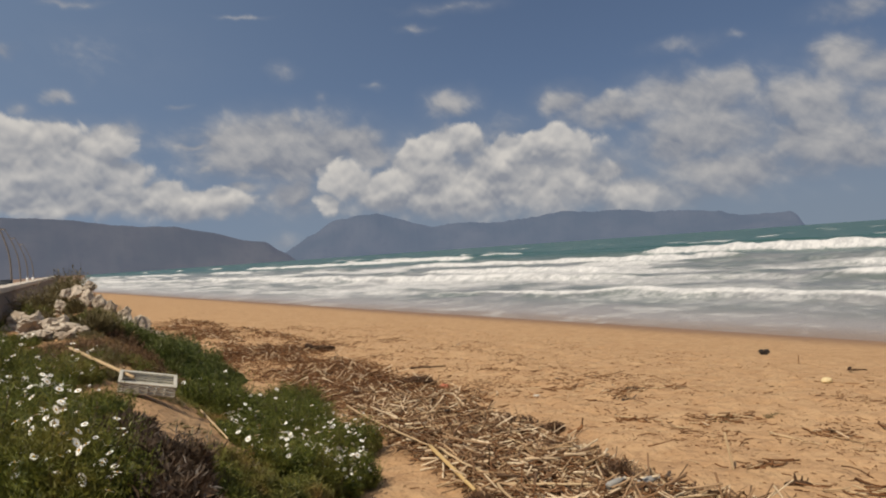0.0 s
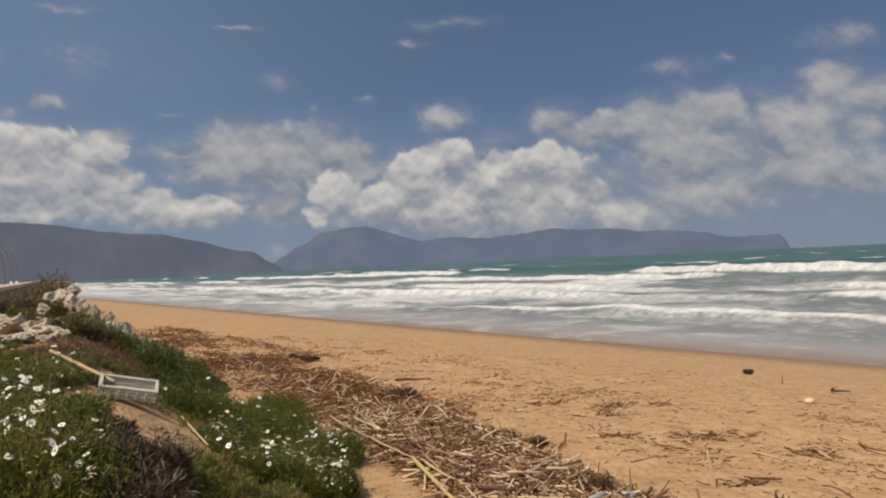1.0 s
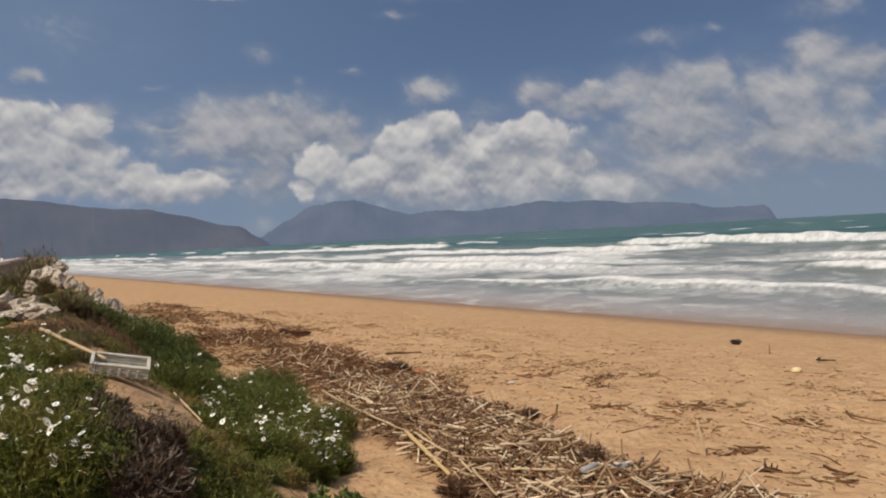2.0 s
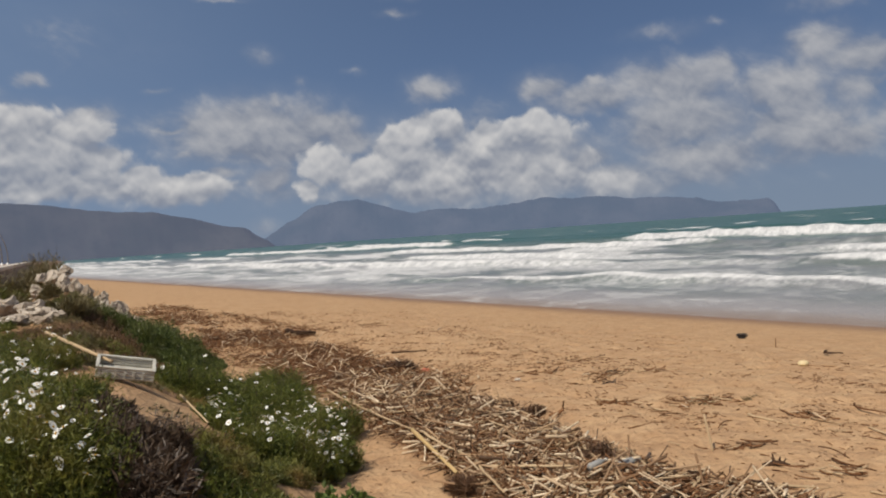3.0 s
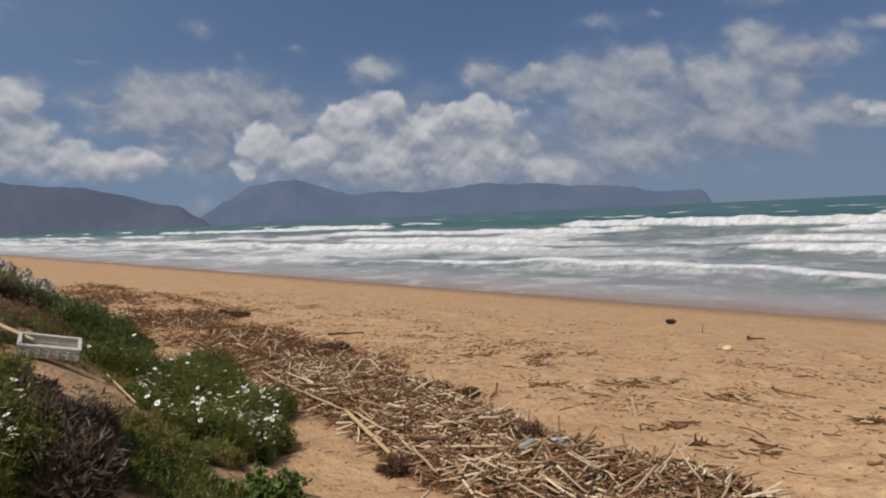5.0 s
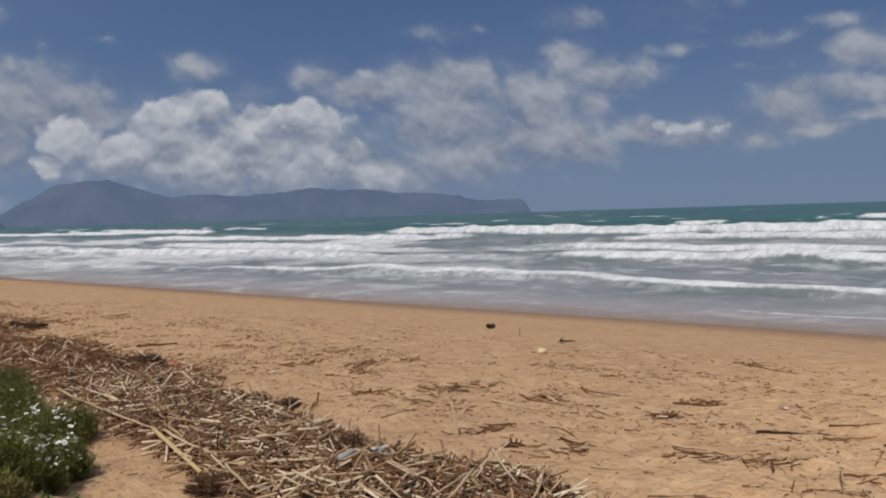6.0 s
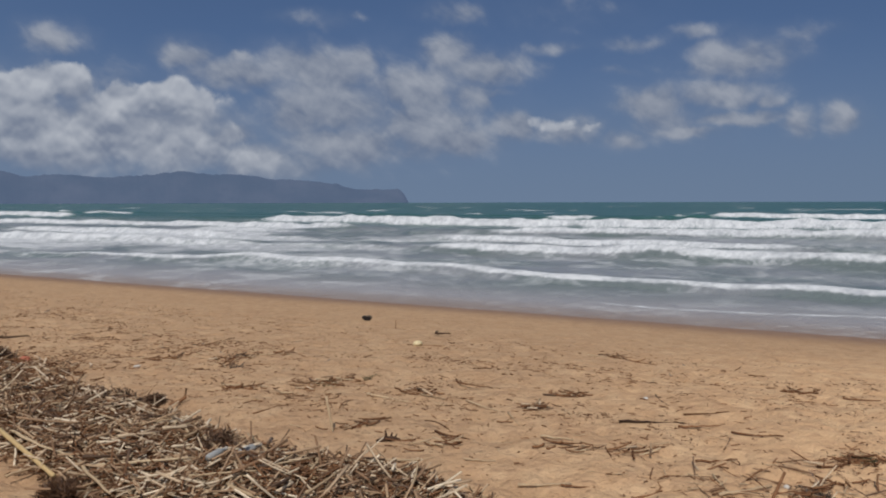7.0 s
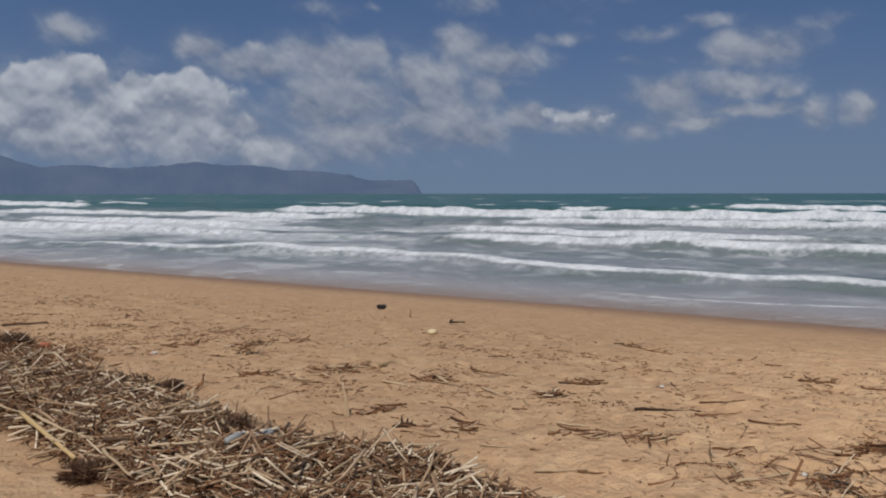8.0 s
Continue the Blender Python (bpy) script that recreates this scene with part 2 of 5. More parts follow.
def warped(g, p, scale):
    n = g.add("ShaderNodeTexNoise")
    g.put(n.inputs["Vector"], p)
    n.inputs["Scale"].default_value = scale
    return n.outputs["Color"]


def paint_sand(g):
    p = position(g)
    big = g.noise(p, 0.35, 3.0)
    mid = g.noise(p, 2.6, 5.0)
    grain = g.noise(p, 260.0, 2.0)
    dimple = g.noise(p, 5.5, 4.0)
    c = g.mix(big, (0.41, 0.244, 0.130), (0.475, 0.300, 0.165))
    c = g.mix(g.step(mid, 0.35, 0.75), c, (0.50, 0.328, 0.186))
    c = g.mix(g.step(grain, 0.55, 0.8, 0.0, 0.5), c, (0.30, 0.18, 0.09))
    # bits of dark litter
    fleck = g.voronoi(p, 16.0)
    c = g.mix(g.math("MULTIPLY", g.step(fleck, 0.16, 0.06), g.step(g.noise(p, 1.1, 3.0), 0.40, 0.62, 0.10, 0.8)), c, (0.11, 0.07, 0.04))
    # fine crumbs of bark and shell, and painted-in shade of trodden hollows
    crumb = g.noise(g.vec("MULTIPLY", p, (1.0, 1.0, 1.0)), 21.0, 4.0, 0.62)
    patch = g.noise(p, 0.8, 4.0)
    c = g.mix(g.math("MULTIPLY", g.step(crumb, 0.60, 0.70), g.step(patch, 0.35, 0.65, 0.25, 0.85)), c, (0.16, 0.085, 0.045))
    c = g.mix(g.step(g.noise(p, 7.0, 4.0, 0.6), 0.47, 0.68, 0.0, 0.42), c, (0.300, 0.178, 0.104))
    c = g.mix(g.step(g.noise(p, 9.0, 3.0), 0.66, 0.78, 0.0, 0.5), c, (0.55, 0.40, 0.26))
    bark = g.voronoi(g.vec("ADD", p, g.vec("MULTIPLY", warped(g, p, 6.0), (0.10, 0.10, 0.0))), 6.5)
    c = g.mix(g.math("MULTIPLY", g.step(bark, 0.20, 0.10), g.step(g.noise(p, 1.7, 3.0), 0.42, 0.60, 0.05, 0.75)), c, (0.13, 0.066, 0.034))
    c = g.mix(g.step(g.noise(p, 3.1, 6.0, 0.68), 0.50, 0.70, 0.0, 0.42), c, (0.285, 0.160, 0.082))
    # this mask makes the sand up to 30 percent paler
    c = g.mix(attribute(g, "dry"), c, g.mix(1.0, c, (1.30, 1.30, 1.27), "MULTIPLY"))
    wet = attribute(g, "wet")
    c = g.mix(wet, c, g.mix(1.0, c, (0.58, 0.52, 0.48), "MULTIPLY"))
    plant = attribute(g, "humus")
    c = g.mix(g.math("MULTIPLY", plant, g.step(mid, 0.25, 0.6, 0.35, 1.0)), c, (0.20, 0.112, 0.056))
    h = g.math("ADD", g.math("MULTIPLY", dimple, 1.0), g.math("MULTIPLY", g.noise(p, 28.0, 3.0), 0.22))
    h = g.math("MULTIPLY", h, g.math("SUBTRACT", 1.0, wet))
    return {"Base Color": c, "Roughness": g.math("MULTIPLY_ADD", wet, -0.45, 0.95), "Normal": g.bump(h, 1.0, 0.085),
            "Specular IOR Level": g.math("MULTIPLY_ADD", wet, 0.25, 0.1)}


def paint_sea(g):
    p = position(g)
    foam = attribute(g, "foam")
    murk = attribute(g, "murk")
    shoal = attribute(g, "shoal")
    v = g.vec("MULTIPLY", p, (1.0, 1.0, 0.3))
    lace = g.math("ADD", g.math("MULTIPLY", g.noise(v, 1.3, 8.0, 0.62, 0.6), 0.62), g.math("MULTIPLY", g.noise(v, 5.0, 6.0, 0.6), 0.38))
    far = attribute(g, "far")
    mask = g.step(g.math("ADD", g.math("MULTIPLY", lace, 1.5), g.math("MULTIPLY_ADD", foam, 1.7, -1.60)), -0.05, 0.55)
    lacy = g.math("MULTIPLY", g.step(g.math("ADD", g.math("MULTIPLY", g.noise(v, 0.38, 9.0, 0.66, 0.8), 0.68), g.math("MULTIPLY", g.noise(v, 2.6, 7.0, 0.66, 0.4), 0.32)), 0.485, 0.60, 0.0, 0.62), attribute(g, "lace"))
    mask = g.math("MAXIMUM", mask, lacy)
    deep = g.mix(g.noise(p, 0.03, 3.0), (0.028, 0.086, 0.082), (0.046, 0.115, 0.104))
    c = g.mix(murk, deep, g.mix(shoal, g.mix(g.step(g.noise(v, 0.16, 4.0), 0.38, 0.64), (0.140, 0.163, 0.157), (0.222, 0.224, 0.232)), (0.33, 0.300, 0.290)))
    c = g.mix(attribute(g, "edge"), c, (0.27, 0.195, 0.145))
    # noise paints bright tops and greyish shadow into the foam colour
    froth_shade = g.math("ADD", g.math("MULTIPLY", g.noise(v, 0.9, 7.0, 0.65), 0.6), g.math("MULTIPLY", g.noise(v, 4.0, 5.0, 0.6), 0.4))
    c = g.mix(mask, c, g.mix(g.step(froth_shade, 0.36, 0.60), (0.40, 0.405, 0.41), (0.635, 0.63, 0.62)))
    rip = g.math("ADD", g.math("MULTIPLY", g.noise(v, 1.7, 6.0, 0.6), 1.0), g.math("MULTIPLY", g.noise(v, 9.0, 4.0), 0.25))
    return {"Base Color": c, "Roughness": g.math("MULTIPLY_ADD", mask, 0.55, 0.30), "IOR": 1.33,
            "Specular IOR Level": g.math("MULTIPLY_ADD", far, -0.25, 0.42),
            "Normal": g.bump(rip, 0.75, 0.22)}


def paint_reed(g):
    r = each(g)
    i = island(g)
    r = g.math("FRACT", g.math("ADD", r, g.math("MULTIPLY", i, 7.31)))
    p = where(g)
    streak = g.noise(g.vec("MULTIPLY", p, (60.0, 60.0, 4.0)), 1.0, 4.0)
    ramp = g.add("ShaderNodeValToRGB")
    g.put(ramp.inputs[0], r)
    e = ramp.color_ramp.elements
    e[0].position, e[0].color = 0.0, (0.075, 0.043, 0.026, 1)
    e[1].position, e[1].color = 1.0, (0.78, 0.640, 0.455, 1)
    a = e.new(0.35)
    a.color = (0.22, 0.122, 0.064, 1)
    b = e.new(0.62)
    b.color = (0.43, 0.285, 0.165, 1)
    c = g.mix(g.step(streak, 0.45, 0.75, 0.0, 0.55), ramp.outputs[0], (0.20, 0.13, 0.075))
    return {"Base Color": c, "Roughness": 0.62, "Specular IOR Level": 0.2, "Normal": g.bump(streak, 0.4, 0.004)}


def wood(dark, light, rough=0.85):
    def paint(g):
        p = where(g)
        r = g.math("FRACT", g.math("ADD", each(g), g.math("MULTIPLY", island(g), 5.7)))
        streak = g.noise(g.vec("MULTIPLY", p, (40.0, 40.0, 5.0)), 1.0, 5.0)
        c = g.mix(g.math("MULTIPLY_ADD", streak, 0.8, g.math("MULTIPLY_ADD", r, 0.5, -0.2), clamp=True), dark, light)
        return {"Base Color": c, "Roughness": rough, "Specular IOR Level": 0.12, "Normal": g.bump(streak, 0.6, 0.006)}
    return paint


def leaf_material(name, dark, light, tips, through=0.28):
    """Thin leaves: part of the light passes through them."""
    m = bpy.data.materials.new(name)
    m.use_nodes = True
    g = Graph(m.node_tree)
    bsdf = m.node_tree.nodes["Principled BSDF"]
    n = g.noise(position(g), 1.9, 3.0)
    # tone differs per leaf; noise patches paint in shaded gaps between sprigs
    c = g.mix(g.math("ADD", g.math("MULTIPLY", island(g), 0.75), g.step(g.noise(position(g), 13.0, 3.0), 0.40, 0.68, -0.20, 0.40), clamp=True), dark, light)
    c = g.mix(g.step(n, 0.45, 0.75, 0.0, 0.75), c, tips)
    g.put(bsdf.inputs["Base Color"], c)
    bsdf.inputs["Roughness"].default_value = 0.5
    bsdf.inputs["Specular IOR Level"].default_value = 0.4
    tr = g.add("ShaderNodeBsdfTranslucent")
    g.put(tr.inputs[0], c)
    mx = g.add("ShaderNodeMixShader")
    mx.inputs[0].default_value = through
    m.node_tree.links.new(bsdf.outputs[0], mx.inputs[1])
    m.node_tree.links.new(tr.outputs[0], mx.inputs[2])
    m.node_tree.links.new(mx.outputs[0], m.node_tree.nodes["Material Output"].inputs[0])
    return m


def plain(color, rough, spread=0.12, scale=14.0, bump=0.2):
    def paint(g):
        p = where(g)
        n = g.noise(p, scale, 5.0)
        dark = tuple(v * (1 - spread * 2) for v in color)
        light = tuple(min(1.0, v * (1 + spread)) for v in color)
        return {"Base Color": g.mix(n, dark, light), "Roughness": rough, "Normal": g.bump(n, bump, 0.01)}
    return paint


def paint_rock(g):
    p = position(g)
    n = g.noise(p, 2.2, 7.0, 0.62)
    m = g.noise(p, 11.0, 6.0, 0.65)
    crack = g.voronoi(p, 3.1, "DISTANCE_TO_EDGE")
    c = g.mix(g.step(n, 0.3, 0.7), (0.29, 0.225, 0.165), (0.57, 0.49, 0.40))
    c = g.mix(g.step(m, 0.55, 0.8, 0.0, 0.8), c, (0.17, 0.125, 0.09))
    c = g.mix(g.step(crack, 0.035, 0.0, 0.0, 0.4), c, (0.12, 0.09, 0.07))
    h = g.math("ADD", n, g.math("MULTIPLY", m, 0.5))
    return {"Base Color": c, "Roughness": 0.92, "Normal": g.bump(h, 0.9, 0.08)}


def paint_concrete(g):
    p = position(g)
    n = g.noise(p, 0.9, 6.0, 0.6)
    m = g.noise(g.vec("MULTIPLY", p, (6.0, 6.0, 1.2)), 1.0, 5.0)
    c = g.mix(n, (0.20, 0.165, 0.145), (0.28, 0.235, 0.205))
    c = g.mix(g.step(m, 0.5, 0.8, 0.0, 0.6), c, (0.18, 0.155, 0.14))
    return {"Base Color": c, "Roughness": 0.93, "Normal": g.bump(m, 0.4, 0.02)}


def mountain(low, high, haze_glow, strength):
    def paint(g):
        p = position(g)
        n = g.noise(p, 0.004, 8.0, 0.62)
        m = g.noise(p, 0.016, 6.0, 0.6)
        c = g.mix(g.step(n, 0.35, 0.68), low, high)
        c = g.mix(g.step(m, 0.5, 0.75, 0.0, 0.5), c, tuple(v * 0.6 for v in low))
        # a faint bluish glow paints the haze of distance over the slopes
        return {"Base Color": c, "Roughness": 1.0, "Specular IOR Level": 0.0, "Emission Color": (*haze_glow, 1), "Emission Strength": strength}
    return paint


SAND = material("sand", paint_sand)
SEA = material("sea_water", paint_sea)
REED = material("dry_reed", paint_reed)
TWIG = material("dark_driftwood", wood((0.055, 0.024, 0.012), (0.285, 0.138, 0.064)))
CHARRED = material("dark_wet_wood", wood((0.022, 0.013, 0.009), (0.105, 0.058, 0.034)))
BARK = material("bark_crumb", wood((0.075, 0.036, 0.018), (0.27, 0.145, 0.072)))
PALE = material("pale_driftwood", wood((0.29, 0.19, 0.105), (0.60, 0.45, 0.28)))
BAMBOO = material("yellow_cane", wood((0.36, 0.235, 0.10), (0.58, 0.41, 0.20), 0.5))
GREYWOOD = material("grey_driftwood", wood((0.13, 0.105, 0.085), (0.31, 0.26, 0.215)))
LEAF = leaf_material("daisy_leaf", (0.034, 0.050, 0.009), (0.222, 0.242, 0.044), (0.245, 0.205, 0.050))
LEAF_DARK = leaf_material("scrub_leaf", (0.034, 0.052, 0.011), (0.140, 0.170, 0.036), (0.150, 0.150, 0.042))
LEAF_RED = leaf_material("creeping_leaf", (0.085, 0.100, 0.024), (0.270, 0.265, 0.065), (0.330, 0.180, 0.070), 0.35)
LEAF_BROAD = leaf_material("broad_leaf", (0.046, 0.078, 0.016), (0.150, 0.200, 0.045), (0.120, 0.145, 0.036))
# dead scrub colour is lowered to take in the neighbouring bush's shade
DEAD = leaf_material("dead_scrub", (0.036, 0.024, 0.017), (0.145, 0.096, 0.062), (0.085, 0.058, 0.040), 0.1)
FIBRE = leaf_material("root_fibre", (0.060, 0.030, 0.016), (0.230, 0.125, 0.066), (0.120, 0.062, 0.034), 0.05)
RUSSET = leaf_material("russet_leaf", (0.085, 0.050, 0.026), (0.270, 0.150, 0.075), (0.200, 0.140, 0.060), 0.15)
STRAW = leaf_material("dry_grass", (0.115, 0.095, 0.040), (0.270, 0.210, 0.100), (0.150, 0.140, 0.055))
PETAL = material("white_petal", plain((0.82, 0.81, 0.76), 0.6, 0.04))
DISC = material("yellow_flower_centre", plain((0.60, 0.34, 0.02), 0.8, 0.1))
ROCK = material("limestone", paint_rock)
CONCRETE = material("concrete", paint_concrete)
COPING = material("pale_coping", plain((0.55, 0.49, 0.42), 0.9, 0.15, 5.0))
FOAMBOX = material("weathered_white_plastic", plain((0.50, 0.475, 0.41), 0.7, 0.30, 9.0))
STEEL = material("painted_steel", plain((0.16, 0.145, 0.135), 0.5, 0.15))
GLASSY = material("lamp_glass", plain((0.75, 0.76, 0.76), 0.25, 0.03))
BLACK = material("black_rubber", plain((0.026, 0.019, 0.015), 0.85, 0.2))
DARKPAINT = material("dark_car_paint", plain((0.02, 0.022, 0.026), 0.5, 0.1, 14.0, 0.0))
WINDOW = material("tinted_car_glass", plain((0.02, 0.025, 0.03), 0.45, 0.02, 14.0, 0.0))
YELLOW = material("yellow_plastic", plain((0.68, 0.54, 0.30), 0.6, 0.1))
ORANGE = material("orange_plastic", plain((0.42, 0.12, 0.06), 0.6, 0.1))
MILKY = material("milky_plastic", plain((0.30, 0.29, 0.27), 0.5, 0.15))
WHITE = material("white_plastic", plain((0.74, 0.74, 0.72), 0.4, 0.06))
# both ridges carry their haze as emission in the material
HILL_NEAR = material("near_ridge_painted_haze", mountain((0.020, 0.026, 0.022), (0.044, 0.046, 0.040), (0.168, 0.197, 0.320), 0.38))
HILL_FAR = material("far_ridge_painted_haze", mountain((0.022, 0.028, 0.028), (0.044, 0.046, 0.046), (0.19, 0.26, 0.43), 0.39))


# ---- plan: s runs towards the sea, w along the shore ----
NX, NY = 0.833, 0.553
SHORE = 20.6
rng = np.random.default_rng(7)


def ease(a, b, x):
    t = np.clip((np.asarray(x, float) - a) / (b - a), 0, 1)
    return t * t * (3 - 2 * t)


def lattice(ix, iy, seed):
    n = (ix.astype(np.int64) * 374761393 + iy.astype(np.int64) * 668265263 + seed * 974711) & 0x7FFFFFFF
    n = ((n ^ (n >> 13)) * 1274126177) & 0x7FFFFFFF
    return ((n ^ (n >> 16)) & 0xFFFF) / 65535.0


def value_noise(x, y, seed=0):
    x, y = np.asarray(x, float), np.asarray(y, float)
    ix, iy = np.floor(x), np.floor(y)
    fx, fy = x - ix, y - iy
    fx, fy = fx * fx * (3 - 2 * fx), fy * fy * (3 - 2 * fy)
    a, b = lattice(ix, iy, seed), lattice(ix + 1, iy, seed)
    c, d = lattice(ix, iy + 1, seed), lattice(ix + 1, iy + 1, seed)
    return (a * (1 - fx) + b * fx) * (1 - fy) + (c * (1 - fx) + d * fx) * fy


def fbm(x, y, octaves=4, seed=0):
    total, amp, norm = 0.0, 1.0, 0.0
    for k in range(octaves):
        total = total + amp * value_noise(np.asarray(x) * 2 ** k + 17.3 * k, np.asarray(y) * 2 ** k - 9.1 * k, seed + k)
        norm += amp
        amp *= 0.5
    return total / norm


def plan(s, w):
    """Plan coordinates to x, y."""
    return NX * s - NY * w, NY * s + NX * w


def unplan(x, y):
    return NX * x + NY * y, -NY * x + NX * y


WALL_A, WALL_B = Vector((-7.10, 10.93)), Vector((-24.2, 45.7))
WALL_DIR = (WALL_B - WALL_A).normalized()
WALL_OUT = Vector((WALL_DIR.y, -WALL_DIR.x))


def beach(s):
    face = 0.9 * (1 - (np.clip(s - 9, 0, 11.6) / 11.6) ** 1.3)
    return np.where(s > SHORE, np.maximum(-3.0, -(s - SHORE) * 0.05), face)


def foot(w):
    return 2.5 + 0.13 * np.clip(w, -8, 60) - 1.3 * ease(6.0, 2.5, w)


def dune_share(s, w):
    return ease(0, 1, (foot(w) - s) / (2.2 + 0.04 * np.clip(w, 0, 40)))


def ground_at(x, y, rough=True):
    """Height of the ground at x, y (arrays or numbers)."""
    x, y = np.asarray(x, float), np.asarray(y, float)
    s, w = unplan(x, y)
    d = dune_share(s, w)
    top = 0.75 + 0.4 * ease(2, 6, w) + 0.75 * ease(8, 18, w)
    z = beach(s) + top * d
    if rough:
        near = ease(90, 30, np.hypot(x, y))
        dry = ease(17.5, 11, s)
        z = z + near * (dry * 0.05 * (fbm(x * 1.5, y * 1.5, 3, 3) - 0.5) - dry * 0.045 * ease(0.50, 0.80, fbm(x * 3.4, y * 3.4, 3, 5))
                        + d * 0.22 * (fbm(x * 0.8, y * 0.8, 3, 9) - 0.5))
    # a hollow along the wall, and the lower road behind it
    back = (x - WALL_A.x) * WALL_OUT.x + (y - WALL_A.y) * WALL_OUT.y
    z = z - 0.42 * ease(1.7, 0.3, np.abs(back)) * ease(13.5, 16.5, w) * d
    road = ease(-0.15, -0.35, back) * ease(0, 2, w - 9)
    return z * (1 - road) + 2.0 * road


def height(x, y):
    return float(ground_at(x, y))


# ---- mesh helpers ----
def mesh_of(name, verts, faces, mat, smooth=True):
    me = bpy.data.meshes.new(name)
    me.from_pydata(verts, [], faces)
    me.materials.append(mat)
    if smooth:
        me.polygons.foreach_set("use_smooth", np.ones(len(me.polygons), bool))
    me.update()
    return me


def grid_mesh(name, X, Y, Z, mat, attrs=None):
    r, c = X.shape
    co = np.stack([X, Y, Z], -1).reshape(-1, 3).astype(np.float32)
    i = np.arange(r * c).reshape(r, c)
    quads = np.stack([i[:-1, :-1], i[:-1, 1:], i[1:, 1:], i[1:, :-1]], -1).reshape(-1, 4)
    return soup(name, co, quads, mat, attrs, True)


def soup(name, co, faces, mat, attrs=None, smooth=False):
    """A mesh from arrays of corners and of faces with equal corner counts."""
    me = bpy.data.meshes.new(name)
    k = faces.shape[1]
    me.vertices.add(len(co))
    me.vertices.foreach_set("co", np.ascontiguousarray(co, np.float32).ravel())
    me.loops.add(faces.size)
    me.loops.foreach_set("vertex_index", np.ascontiguousarray(faces, np.int32).ravel())
    me.polygons.add(len(faces))
    me.polygons.foreach_set("loop_start", np.arange(0, faces.size, k, dtype=np.int32))
    me.polygons.foreach_set("use_smooth", np.full(len(faces), smooth))
    me.materials.append(mat)
    for key, v in (attrs or {}).items():
        a = me.attributes.new(key, "FLOAT", "POINT")
        a.data.foreach_set("value", np.ascontiguousarray(v, np.float32).ravel())
    me.update(calc_edges=True)
    me.validate()
    return me


def part(name, me, parent, label="", m=None):
    ob = new(name, me)
    ob.parent = parent
    if m is not None:
        ob.matrix_basis = m
    if label:
        tagged(ob, label)
    return ob


def thing(name, label, category, group="", kind="", at=None, me=None):
    ob = new(name, me)
    if at is not None:
        ob.matrix_basis = at
    return tagged(ob, label, category, group, kind)


def bm_mesh(name, bm, mat, smooth=False):
    me = bpy.data.meshes.new(name)
    bmesh.ops.recalc_face_normals(bm, faces=bm.faces)
    bm.to_mesh(me)
    bm.free()
    me.materials.append(mat)
    if smooth:
        me.polygons.foreach_set("use_smooth", np.ones(len(me.polygons), bool))
    return me


def box_bm(sx, sy, sz, bevel=0.0, at=(0, 0, 0), bm=None):
    bm = bm or bmesh.new()
    made = bmesh.ops.create_cube(bm, size=1.0)["verts"]
    for v in made:
        v.co = Vector((v.co.x * sx + at[0], v.co.y * sy + at[1], v.co.z * sz + at[2]))
    if bevel:
        edges = list({e for v in made for e in v.link_edges})
        bmesh.ops.bevel(bm, geom=edges, offset=bevel, segments=2, affect="EDGES", profile=0.6)
    return bm


def tube(points, radii, sides=7, cap=True):
    """Corners and faces of a tube along points."""
    verts, faces = [], []
    pts = [Vector(p) for p in points]
    up = Vector((0.3, 0.2, 0.93))
    for k, p in enumerate(pts):
        d = (pts[min(k + 1, len(pts) - 1)] - pts[max(k - 1, 0)]).normalized()
        a = d.cross(up)
        if a.length < 0.05:
            a = d.cross(Vector((1, 0, 0)))
        a.normalize()
        b = d.cross(a)
        for j in range(sides):
            t = 2 * math.pi * j / sides
            verts.append(p + (a * math.cos(t) + b * math.sin(t)) * radii[k])
    for k in range(len(pts) - 1):
        for j in range(sides):
            n = (j + 1) % sides
            faces.append((k * sides + j, k * sides + n, (k + 1) * sides + n, (k + 1) * sides + j))
    if cap:
        faces.append(tuple(range(sides - 1, -1, -1)))
        faces.append(tuple((len(pts) - 1) * sides + j for j in range(sides)))
    return verts, faces


# ---- ground: one sheet from the dune to under the sea ----
def spread(core_lo, core_hi, step, out_lo, out_hi, grow):
    core = list(np.arange(core_lo, core_hi + step / 2, step))
    d, v = step, core[-1]
    while v < out_hi:
        d *= grow
        v += d
        core.append(min(v, out_hi))
    d, v, low = step, core[0], []
    while v > out_lo:
        d *= grow
        v -= d
        low.append(max(v, out_lo))
    return np.array(low[::-1] + core)


